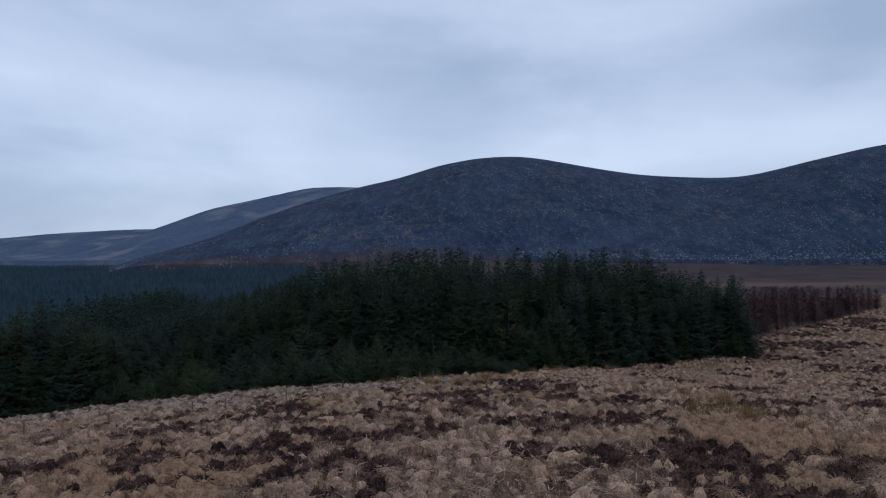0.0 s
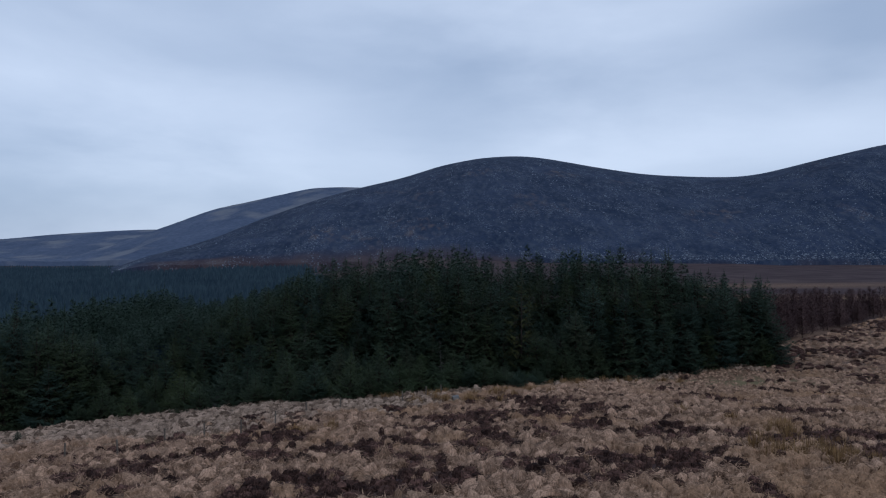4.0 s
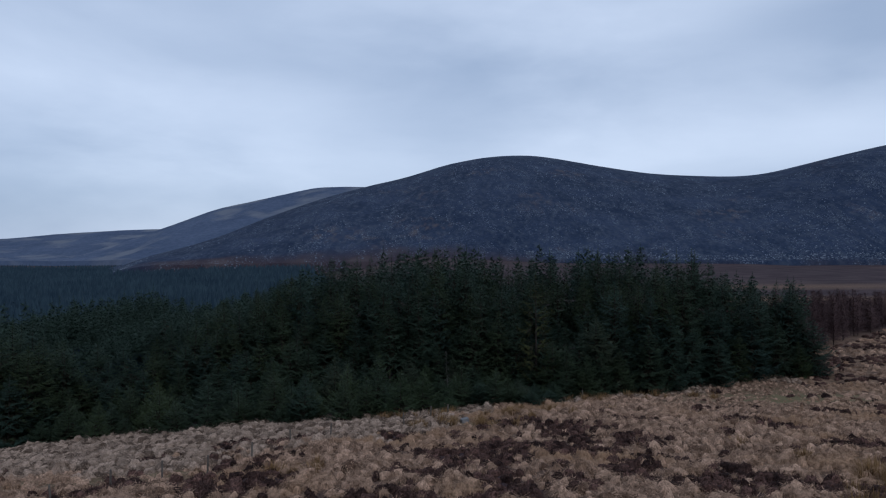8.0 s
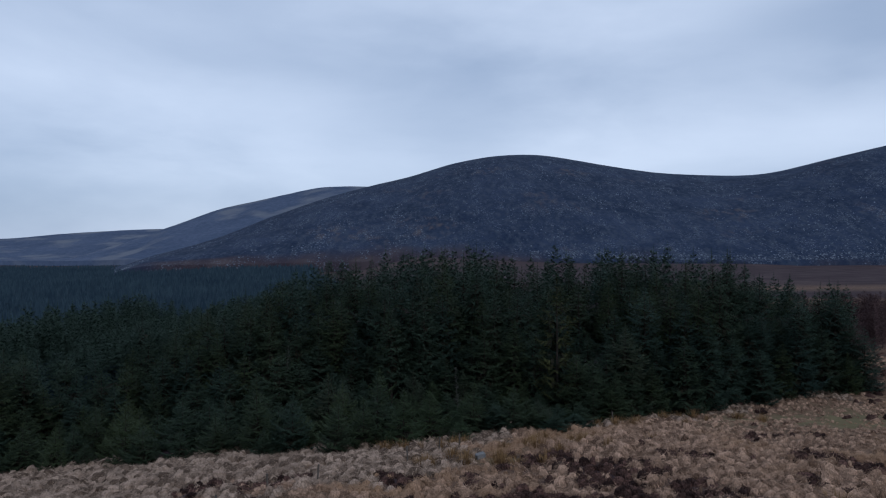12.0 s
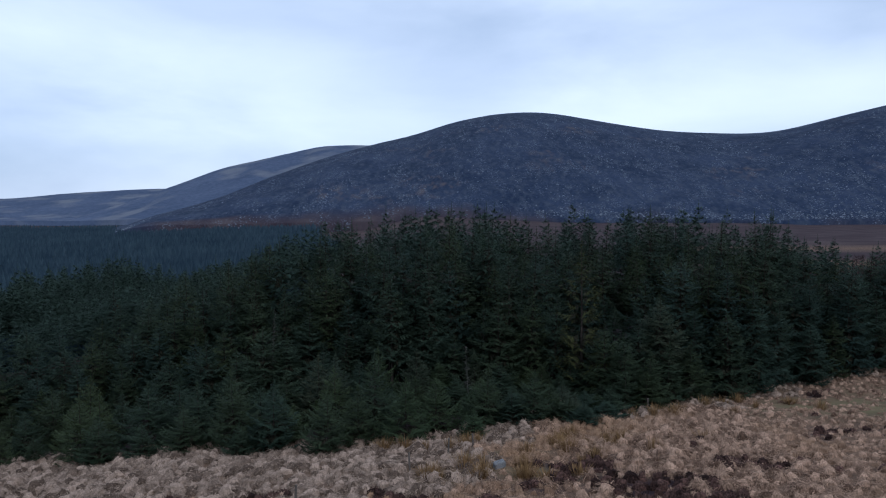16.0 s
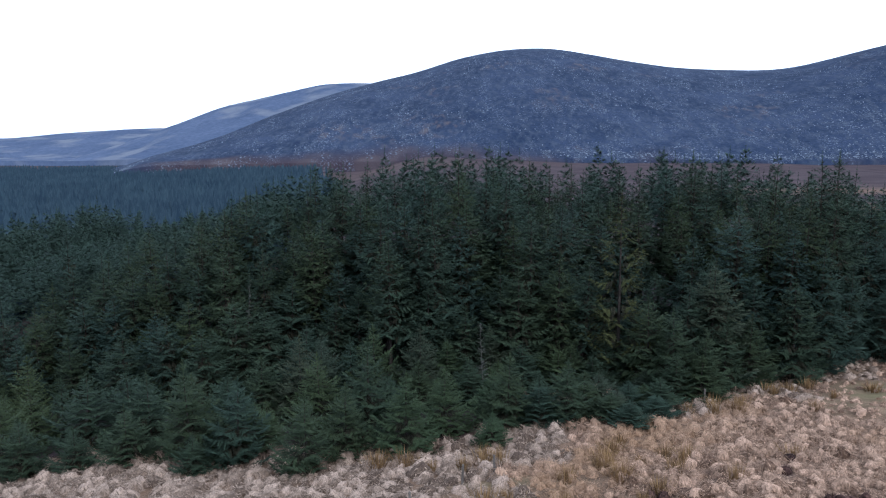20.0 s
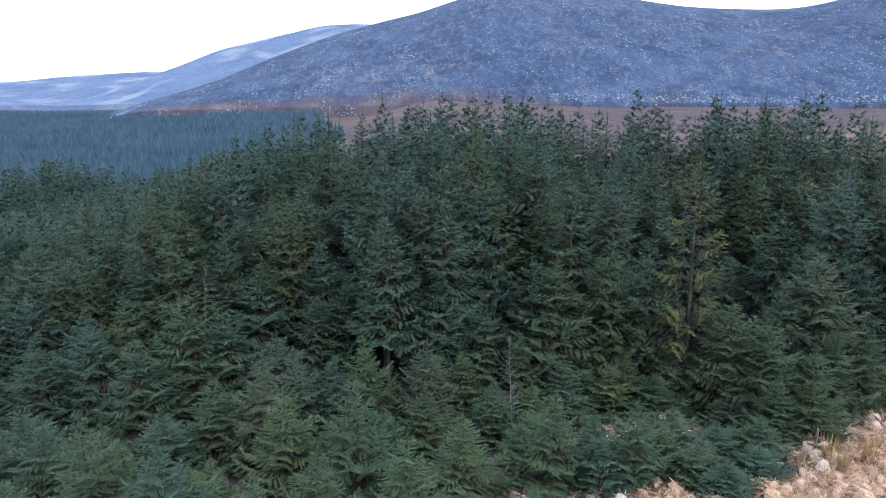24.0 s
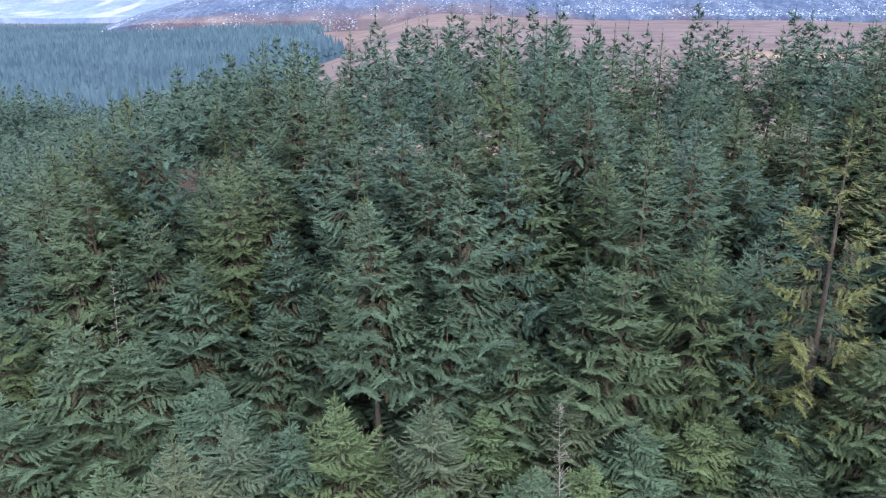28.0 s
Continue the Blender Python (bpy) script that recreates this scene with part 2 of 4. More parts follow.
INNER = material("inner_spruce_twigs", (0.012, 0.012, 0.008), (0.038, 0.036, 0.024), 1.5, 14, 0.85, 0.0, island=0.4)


def turf():
    """Moor ground: grass and heather mixed by the cover that the sheet carries, with moss in places."""
    m = material("moor_turf", (0.050, 0.031, 0.021), (0.235, 0.152, 0.102), 0.9, 14, 0.95, 0.6)
    n, l = m.node_tree.nodes, m.node_tree.links
    bsdf = n["Principled BSDF"]
    grass = bsdf.inputs["Base Color"].links[0].from_socket
    wide = n.new("ShaderNodeTexNoise")
    wide.inputs["Scale"].default_value, wide.inputs["Detail"].default_value = 0.05, 10.0
    geo = n.new("ShaderNodeNewGeometry")
    l.new(geo.outputs["Position"], wide.inputs["Vector"])
    heath = n.new("ShaderNodeValToRGB")
    heath.color_ramp.elements[0].position, heath.color_ramp.elements[0].color = 0.36, (0.034, 0.023, 0.026, 1)
    heath.color_ramp.elements[1].position, heath.color_ramp.elements[1].color = 0.68, (0.066, 0.047, 0.049, 1)
    l.new(wide.outputs["Fac"], heath.inputs[0])
    last = grass
    for key, socket, value in (("cover", heath.outputs[0], None), ("moss", None, (0.135, 0.118, 0.062, 1))):
        a, mix = n.new("ShaderNodeAttribute"), n.new("ShaderNodeMix")
        a.attribute_name = key
        mix.data_type = "RGBA"
        l.new(a.outputs["Fac"], mix.inputs[0])
        l.new(last, mix.inputs[6])
        if socket:
            l.new(socket, mix.inputs[7])
        else:
            mix.inputs[7].default_value = value
        last = mix.outputs[2]
    l.new(last, bsdf.inputs["Base Color"])
    return m


PEAT = turf()


# ---------------------------------------------------------------- mesh helpers
def mesh_of(name, verts, faces, mats, smooth=False):
    me = bpy.data.meshes.new(name)
    me.from_pydata(verts, [], faces)
    for m in mats if isinstance(mats, (list, tuple)) else [mats]:
        me.materials.append(m)
    if smooth:
        me.shade_smooth()
    return me


def mesh_np(name, v, tri, mat, smooth=False, lean=None):
    """A mesh from arrays; lean gives soft normals per vertex, so that fine foliage shades like a full surface."""
    me = bpy.data.meshes.new(name)
    me.from_pydata(v.tolist(), [], tri.tolist())
    me.materials.append(mat)
    if smooth or lean is not None:
        me.polygons.foreach_set("use_smooth", np.ones(len(me.polygons), bool))
    if lean is not None:
        me.normals_split_custom_set_from_vertices(lean.tolist())
    me.update()
    return me


def scatter(name, kinds, places, mat, smooth=False):
    """Many small pieces in one mesh: kinds are (verts, triangles, normals); places are (kind, x, y, z, turn, width, height)."""
    vs, ts, ns, base = [], [], [], 0
    for k, x, y, z, turn, w, h in places:
        v, t = kinds[int(k)][:2]
        c, s = math.cos(turn), math.sin(turn)
        vs.append(np.stack([(v[:, 0] * c - v[:, 1] * s) * w + x, (v[:, 0] * s + v[:, 1] * c) * w + y, v[:, 2] * h + z], 1))
        ts.append(t + base)
        if len(kinds[0]) > 2:
            q = kinds[int(k)][2]
            ns.append(np.stack([q[:, 0] * c - q[:, 1] * s, q[:, 0] * s + q[:, 1] * c, q[:, 2]], 1))
        base += len(v)
    return mesh_np(name, np.concatenate(vs), np.concatenate(ts), mat, smooth, np.concatenate(ns) if ns else None)


def step(a, b, v):
    s = np.clip((np.asarray(v, float) - a) / (b - a), 0, 1)
    return s * s * (3 - 2 * s)


def waves(x, y, size, seed, octaves=4):
    """Smooth noise from -1 to 1 on arrays, of that grain in metres."""
    rng = np.random.RandomState(seed)
    out, amp, total = np.zeros(np.shape(x)), 1.0, 0.0
    for _ in range(octaves):
        g = rng.rand(256, 256) * 2 - 1
        u, v = np.asarray(x) / size + rng.rand() * 200, np.asarray(y) / size + rng.rand() * 200
        iu, iv = np.floor(u).astype(int), np.floor(v).astype(int)
        fu, fv = u - iu, v - iv
        fu, fv = fu * fu * (3 - 2 * fu), fv * fv * (3 - 2 * fv)
        p = lambda a, b: g[(iu + a) % 256, (iv + b) % 256]
        out += amp * ((p(0, 0) * (1 - fu) + p(1, 0) * fu) * (1 - fv) + (p(0, 1) * (1 - fu) + p(1, 1) * fu) * fv)
        total += amp
        amp *= 0.5
        size *= 0.5
    return out / total * 1.6


# ---------------------------------------------------------------- ground
def height(x, y):
    """The lie of the land, in metres: a convex moor slope that runs out on a plain, with a valley to the west."""
    x, y = np.asarray(x, float), np.asarray(y, float)
    xc, yc = np.clip(x, -62, 52), np.clip(y, -70, 128) - 70
    near = -1.24 + 0.0438 * xc - 0.1235 * yc - 0.0009 * xc ** 2 - 0.00016 * yc ** 2 + 0.0003 * xc * yc
    plain = -5.6 - 2.0 * step(250, 900, y) - 20.5 * step(-15, -125, x)
    plain = plain + 14 * np.exp(-((x + 165) / 250) ** 2) * step(480, 1000, y)
    plain = plain - 5 * step(300, 900, y) * step(-60, -220, x)
    s = step(98, 124, y)
    return near * (1 - s) + plain * s + 1.5 * waves(x, y, 90, 4, 2) * step(200, 600, np.hypot(x, y - 60))


def edge(x):
    """The y at which the forest begins."""
    return np.interp(x, (-120, -60, -35, -19, -10, -3, 5, 15, 24, 35, 52), (101, 99, 95.5, 91.5, 90.5, 91, 95, 101.5, 107, 115, 122)) + 0.7 * np.sin(np.asarray(x) * 0.9)


def wild(x, y):
    """How much heather there is: above 0 dark heather, below 0 pale grass."""
    v = 0.80 * waves(x, y, 5, 11, 3) + 0.72 * waves(x, y, 1.7, 12, 2)
    v = v - 0.25 - 0.16 * step(12, 22, x) - 0.45 * step(8, 14, x) * step(66, 72, y) - 1.3 * step(16, 5, edge(x) - y) * step(30, 20, x) - 0.9 * step(-20, -30, x) * step(56, 62, y)
    for cx, cy, rx, ry, lift in ((6, 65.5, 6, 3, 0.9), (5.5, 45.5, 5, 3, 0.7), (22.5, 84, 1.8, 1.6, 1.4), (25.5, 80.5, 2.0, 1.6, 1.4), (28.5, 76, 2.2, 1.6, 1.4), (23.3, 52.6, 5, 2, 0.5), (-9.4, 49.4, 6, 2.5, 0.6), (-17.6, 43.7, 5, 2.5, 0.7), (27.8, 66.2, 6, 1.6, 0.9),
                                 (-4.5, 38.6, 4, 2, 0.3), (9.4, 43.5, 4, 2, 0.6), (10, 77, 2.2, 1.6, 1.3), (12.4, 73.5, 2.6, 2.2, 1.5), (14, 68, 2, 2.6, 1.2), (-14, 60, 9, 2.6, 0.75), (1.5, 50, 4, 5, 0.2), (40, 86, 7, 1.3, 0.8)):
        v = v + lift * np.exp(-((x - cx) / rx) ** 2 - ((y - cy) / ry) ** 2)
    return v


def mossy(x, y):
    v = 0.0
    for cx, cy, rx, ry in ((3.0, 81.0, 5, 1.6), (-20, 65, 8, 2.0), (38, 103, 14, 5), (52, 108, 13, 6), (1.5, 86.0, 3, 1.2)):
        v = v + np.exp(-((x - cx) / rx) ** 2 - ((y - cy) / ry) ** 2)
    return np.clip(v * (0.75 + 0.6 * waves(x, y, 2.2, 61, 2)), 0, 1)


def axis(a, b, fine, lo, hi, grow=1.16):
    out, s, p = list(np.arange(a, b, fine)), fine, b
    while p < hi:
        out.append(p)
        s *= grow
        p += s
    out.append(hi)
    s, p = fine * grow, a - fine
    while p > lo:
        out.insert(0, p)
        s *= grow
        p -= s
    out.insert(0, lo)
    return np.array(out)


def lumpy(x, y):
    """The ground with its hummocks."""
    lump = step(140, 100, y) * step(110, 70, np.abs(x))
    return height(x, y) + lump * (0.16 * waves(x, y, 1.6, 21, 2) + 0.22 * waves(x, y, 7, 22, 2))


gx, gy = axis(-62, 75, 0.65, -4200, 4200), axis(20, 122, 0.65, -3000, 4700)
X, Y = np.meshgrid(gx, gy)
Z = lumpy(X, Y)
nx, ny = len(gx), len(gy)
i0 = (np.arange(ny - 1)[:, None] * nx + np.arange(nx - 1)[None, :]).ravel()
ground = new("ground", mesh_np("ground", np.stack([X.ravel(), Y.ravel(), Z.ravel()], 1), np.stack([i0, i0 + 1, i0 + nx + 1, i0 + nx], 1), PEAT, True))
far_heath = step(150, 205, Y) * np.clip(1.15 + 0.35 * waves(X, Y, 140, 71, 3) - 1.1 * step(60, 130, X) * (step(200, 230, Y) * step(310, 285, Y) + step(365, 385, Y) * step(420, 400, Y)), 0, 1)
near_heath = np.maximum(np.clip(0.5 + 0.9 * wild(X, Y), 0, 1), step(2.5, 5.0, Y - edge(X)) * step(64, 56, X)) * step(205, 150, Y)
for key, value in (("cover", np.maximum(far_heath, near_heath)), ("moss", 0.8 * mossy(X, Y))):
    ground.data.attributes.new(key, "FLOAT", "POINT").data.foreach_set("value", value.ravel().astype(np.float32))
tagged(ground, "brown winter moorland turf sloping down to a forest edge", "ground", kind="structure")


# ---------------------------------------------------------------- hills
def hill(name, label, ridge, foot_far, foot_z, rough, seed, mat, back=1.35):
    """A hillside from its foot up to a ridge line given by (bearing, rise, distance), and down behind it."""
    r = np.array(ridge)
    u = np.linspace(r[0, 0], r[-1, 0], 300 if foot_far < 1000 else 200)
    rise, far = np.interp(u, r[:, 0], r[:, 1]), np.interp(u, r[:, 0], r[:, 2])
    ker = np.hanning(13) / np.hanning(13).sum()
    rise = np.convolve(np.pad(rise, 6, mode="edge"), ker, "valid")
    far = np.convolve(np.pad(far, 6, mode="edge"), ker, "valid")
    s = np.concatenate([np.linspace(0, 1, 100 if foot_far < 1000 else 70), np.linspace(1.01, back, 16)])
    S, U = np.meshgrid(s, u)
    D = foot_far + (far[:, None] - foot_far) * S
    top = rise[:, None] * far[:, None] + 13 - foot_z
    prof = np.where(S <= 1, 0.45 * S + 0.55 * (1 - (1 - np.clip(S, 0, 1)) ** 1.7), 1 - (np.clip(S - 1, 0, 9) / (back - 1)) ** 1.5 * 0.9)
    x, y = U * D, D
    z = foot_z + top * prof + rough * (0.9 * waves(x, y * 0.28, 75, seed, 4) + 0.6 * waves(x, y * 0.7, 330, seed + 5, 2)) * np.clip(S * 4, 0, 1) * np.clip(np.abs(1 - S) * 5, 0.12, 1) - 40 * (S < 0.02) - (22 * step(-0.38, -0.53, U) if foot_far < 1000 else 0)
    n = len(s)
    q = (np.arange(len(u) - 1)[:, None] * n + np.arange(n - 1)[None, :]).ravel()
    ob = new(name, mesh_np(name, np.stack([x.ravel(), y.ravel(), z.ravel()], 1), np.stack([q, q + n, q + n + 1, q + 1], 1), mat, True))
    low = step(-0.46, -0.34, U) * step(0.0, -0.12, S + 0.07 * waves(x, y, 140, seed + 9, 3) - 0.01 - 0.19 * step(150, -60, x))
    ob.data.attributes.new("foot", "FLOAT", "POINT").data.foreach_set("value", low.ravel().astype(np.float32))
    tagged(ob, label, "hill", kind="structure")
    return x, y, z, S


MAIN = [(-0.80, -0.060, 1150), (-0.50, -0.030, 1150), (-0.44, -0.019, 1150), (-0.36, -0.001, 1150), (-0.30, 0.017, 1200), (-0.255, 0.036, 1300), (-0.16, 0.0705, 1450), (-0.096, 0.0875, 1550), (-0.048, 0.0977, 1600), (-0.016, 0.108, 1600), (0.008, 0.1168, 1620),
        (0.071, 0.1287, 1650), (0.115, 0.131, 1650), (0.151, 0.1287, 1650), (0.190, 0.1215, 1650), (0.262, 0.1096, 1650), (0.309, 0.104, 1650), (0.389, 0.101, 1650), (0.429, 0.1017, 1600), (0.460, 0.1056, 1550),
        (0.508, 0.1175, 1500), (0.548, 0.1275, 1450), (0.587, 0.137, 1400), (0.642, 0.1495, 1400), (0.80, 0.165, 1400), (1.1, 0.17, 1400), (1.6, 0.12, 1400)]
SECOND = [(-0.70, -0.02, 2500), (-0.52, -0.015, 2500), (-0.42, 0.012, 2500), (-0.385, 0.0278, 2550), (-0.366, 0.034, 2600), (-0.31, 0.0548, 2700), (-0.223, 0.0739, 2700), (-0.171, 0.0858, 2700), (-0.127, 0.0874, 2700), (-0.05, 0.086, 2700), (0.1, 0.07, 2700)]
THIRD = [(-1.6, 0.02, 3600), (-0.95, 0.008, 3700), (-0.6, 0.0135, 3800), (-0.524, 0.0207, 3800), (-0.445, 0.0254, 3800), (-0.385, 0.0278, 3800), (-0.32, 0.027, 3800), (-0.2, 0.02, 3800)]
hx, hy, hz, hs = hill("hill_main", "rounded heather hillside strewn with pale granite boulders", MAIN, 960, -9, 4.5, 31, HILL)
hill("hill_second", "long hazy heather hill behind the boulder-strewn one", SECOND, 1950, -20, 9, 32, HILL_HAZED)
hill("hill_far", "low distant moorland ridge with blue-grey haze in its colour", THIRD, 2900, -25, 8, 33, HILL_HAZED)


# ---------------------------------------------------------------- conifers
def conifer(seed, tall, wide, live=0.12, gap=0.5, per=6, spread=0.26, tooth=0.16, lift=0.0, ragged=0.25, run=7.0, bare=0.25, hang=0.30, leader=0.7):
    """Crown of a spruce: whorls of boughs that sag and turn up at the tip, each a flat frond of branchlets set with needle-clad twigs, and a
    spiky leader. Returns verts, triangles, normals and, per triangle, 1 for the brown twigs close to the stem."""
    rng = np.random.RandomState(seed)
    V, N, B = [], [], []
    lean = rng.uniform(-0.18, 0.18, 2)
    up = np.array((0.0, 0.0, 1.0))

    def spikes(p0, p1, tip, n, brown):
        n = n / (np.linalg.norm(n, axis=-1, keepdims=True) + 1e-9)
        turned = (np.sum(np.cross(p1 - p0, tip - p0) * n, -1, keepdims=True) < 0)
        a, b = np.where(turned, p1, p0), np.where(turned, p0, p1)
        own = np.cross(b - a, tip - a)
        n = 0.62 * n + 0.60 * own / (np.linalg.norm(own, axis=-1, keepdims=True) + 1e-9)
        n = n / (np.linalg.norm(n, axis=-1, keepdims=True) + 1e-9)
        V.append(np.stack([a, b, tip], -2).reshape(-1, 3))
        N.append(np.repeat(n.reshape(-1, 3), 3, 0))
        B.append(np.broadcast_to(brown, n.shape[:-1]).reshape(-1))

    z, ring = tall * live, 0
    while z < tall - leader:
        below = tall - z
        k = 1 - below / (tall * (1 - live))
        reach = wide * (1 - math.exp(-below / run)) * (0.8 + 0.2 * min(1, k * 5)) * (0.58 + 0.42 * min(1, below / 4.0)) * rng.uniform(0.88, 1.1)
        small = ring % 3 == 2
        count = max(4, int(round(per * (0.75 + 0.25 * (1 - k))))) - (1 if small else 0)
        turn = rng.rand() * 6.28
        for b in range(count):
            a = turn + 6.283 * b / count + rng.uniform(-0.3, 0.3)
            ln = reach * (0.72 if small else 1.0) * rng.uniform(1 - ragged, 1 + ragged * 0.6) * (1 + lean[0] * math.cos(a) + lean[1] * math.sin(a))
            steep = math.exp(-below / 2.6)
            rise0 = -0.16 + 0.80 * steep + lift + rng.uniform(-0.12, 0.12)
            sag, tipup = 0.30 * (1 - steep), 0.30 * (1 - steep) + 0.10
            ca, sa = math.cos(a), math.sin(a)
            z0 = z + rng.uniform(-0.35, 0.35) * gap
            away, side = np.array((ca, sa, 0.0)), np.array((-sa, ca, 0.0))
            s0 = bare * (1 - steep) * rng.uniform(0.7, 1.1)
            nb = max(2, int(round(ln * (1 - s0) / spread)))
            s = s0 + (1 - s0) * (np.repeat(np.arange(nb) + 0.35, 2) + rng.uniform(-0.25, 0.25, 2 * nb)) / nb
            sg = np.tile((-1.0, 1.0), nb)
            swing, droop = rng.uniform(-0.16, 0.16), rng.uniform(-0.22, 0.10) * (1 - steep)
            P = away * (ln * s)[:, None] + side * (ln * swing * s * s)[:, None] + up * (z0 + ln * (rise0 * s + droop * s * s - sag * s * (1 - s) * 1.6 + tipup * s ** 3 * 0.8))[:, None]
            slope = rise0 - sag * 1.6 * (1 - 2 * s) + tipup * 2.4 * s ** 2
            d = away + up * slope[:, None]
            d = d / np.linalg.norm(d, axis=1, keepdims=True)
            tl = (0.46 * ln * (1 - s) ** 0.6 * np.minimum(1.0, 0.45 + (s - s0) * 2.2) + 0.13 * min(1.0, ln) + 0.02) * rng.uniform(0.75, 1.2, 2 * nb)
            way = d * rng.uniform(0.55, 0.85, (2 * nb, 1)) + side * (sg * rng.uniform(0.6, 0.85, 2 * nb))[:, None]
            way = way - up * ((hang + rng.uniform(-0.10, 0.22, 2 * nb)) * (1 - 0.7 * steep))[:, None]
            # the axis goes on to the tip of the bough
            P, way = np.vstack([P, P[-1:]]), np.vstack([way, d[-1:] + up * 0.08])
            tl, s, sg = np.append(tl, max(0.10, (1 - s[-1]) * ln + 0.10 * min(1.0, ln))), np.append(s, 1.0), np.append(sg, 0.0)
            way = way / np.linalg.norm(way, axis=1, keepdims=True)
            m = max(2, int(round(tl.mean() / tooth)))
            q = ((np.arange(m)[None, :] + rng.uniform(0.2, 0.8, (len(tl), m))) / m)[:, :, None]
            root = P[:, None, :] + way[:, None, :] * tl[:, None, None] * q
            root = root - up * (0.10 * tl[:, None, None] * q * q)
            flat = np.cross(way, up)
            flat = flat / (np.linalg.norm(flat, axis=1, keepdims=True) + 1e-6)
            over = np.cross(flat, way)
            dome = up * 0.60 + (away * (0.25 + 0.55 * s)[:, None] + side * (sg * 0.30)[:, None])
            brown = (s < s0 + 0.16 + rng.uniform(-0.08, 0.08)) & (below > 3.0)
            for turn_side in (-1, 1):
                phi = rng.uniform(-0.35, 0.65, q.shape)
                out = flat[:, None, :] * turn_side * np.cos(phi) + over[:, None, :] * np.sin(phi)
                ray = way[:, None, :] * rng.uniform(0.6, 1.1, q.shape) + out * rng.uniform(0.55, 0.85, q.shape)
                long = tooth * min(1.0, 0.36 + below / 7) * rng.uniform(1.0, 1.9, q.shape) * (1.1 - 0.35 * q)
                half = way[:, None, :] * (tooth * 0.32 * min(1.0, 0.5 + below / 6) * rng.uniform(0.75, 1.25, q.shape))
                spikes(root - half, root + half, root + ray * long, dome[:, None, :] + 0.45 * out + rng.uniform(-0.12, 0.12, out.shape), brown[:, None])
            # the dense middle of each branchlet, folded like a roof, and its end
            fold = np.minimum(tl * 0.17, spread * 0.36)[:, None]
            for turn_side in (-1, 1):
                hip = P + way * (tl * 0.42)[:, None] + flat * (fold * turn_side) - up * (fold * 0.45)
                spikes(P - way * (tl * 0.08)[:, None], hip, P + way * (tl * 0.97)[:, None] - up * (0.10 * tl)[:, None], dome + flat * (0.35 * turn_side), brown)
            end, wide_end = P + way * (tl * 0.72)[:, None] - up * (0.06 * tl)[:, None], flat * (tooth * 0.36)
            spikes(end - wide_end, end + wide_end, P + way * (tl + tooth * 0.9)[:, None], dome + over * 0.2, brown)
        z += gap * rng.uniform(0.75, 1.2) * (0.72 + 0.28 * min(1.0, below / 5))
        ring += 1
    # the leader: a bare shoot with two stars of short twigs
    for level, n, ln, pitch in ((tall - leader, 6, 0.42, 0.9), (tall - leader * 0.45, 5, 0.24, 1.0), (tall - 0.02, 4, 0.14, 1.3)):
        for j in range(n):
            a = 6.283 * j / n + rng.rand()
            c, q = math.cos(a), math.sin(a)
            for roll in (0, 1):
                w = np.array((-q, c, 0.0)) * 0.028 if roll else np.array((-c * math.sin(pitch), -q * math.sin(pitch), math.cos(pitch))) * 0.028
                p = np.array((0, 0, level))
                spikes(p - w, p + w, p + np.array((c * math.cos(pitch), q * math.cos(pitch), math.sin(pitch))) * ln * rng.uniform(0.8, 1.15), np.array((c, q, 0.7)), 0.0)
    for j in range(4):
        c, q = math.cos(j * 1.571), math.sin(j * 1.571)
        p = np.array((0, 0, tall - leader - 0.4))
        spikes(p - np.array((-q, c, 0)) * 0.035, p + np.array((-q, c, 0)) * 0.035, np.array((0.01 * c, 0.01 * q, tall + 0.15)), np.array((c, q, 0.4)), 0.0)
    V, N = np.concatenate(V), np.concatenate(N)
    return V, np.arange(len(V)).reshape(-1, 3), N, np.concatenate(B).astype(int)


def trunk_mesh(tall, thick, seed):
    rng = np.random.RandomState(seed)
    V, F = [], []
    for k in range(6):
        s = k / 5
        ox, oy = rng.uniform(-0.03, 0.03, 2) * tall * 0.05
        r = thick * (1 - s * 0.93) * (1.35 if k == 0 else 1)
        for a in range(7):
            V.append((r * math.cos(a * 0.8976) + ox, r * math.sin(a * 0.8976) + oy, tall * 0.97 * s - (0.3 if k == 0 else 0)))
    for k in range(5):
        for a in range(7):
            F.append((k * 7 + a, k * 7 + (a + 1) % 7, k * 7 + 7 + (a + 1) % 7, k * 7 + 7 + a))
    return mesh_of("trunk", V, F, BARK, True)


def part(name, me, parent, label=""):
    ob = new(name, me)
    ob.parent = parent
    if label:
        ob["label"] = label
    return ob


SIZES = {"tall": 17.0, "mid": 10.0, "young": 5.5}
SHAPES = {"tall": dict(tall=17, wide=4.4, live=0.20, gap=0.52, per=7, spread=0.31, tooth=0.175, run=8.0, ragged=0.32, bare=0.18, leader=1.0),
          "mid": dict(tall=10, wide=4.0, live=0.04, gap=0.46, per=7, spread=0.26, tooth=0.15, run=5.8, hang=0.22, ragged=0.30, bare=0.15),
          "young": dict(tall=5.5, wide=2.9, live=0.02, gap=0.35, per=7, spread=0.18, tooth=0.11, lift=0.06, run=3.9, hang=0.16, bare=0.15, leader=0.5)}
LEAF = {"dark": NEEDLE, "green": NEEDLE_YOUNG, "pale": NEEDLE_PALE, "grey": NEEDLE_GREY, "gold": NEEDLE_GOLD}
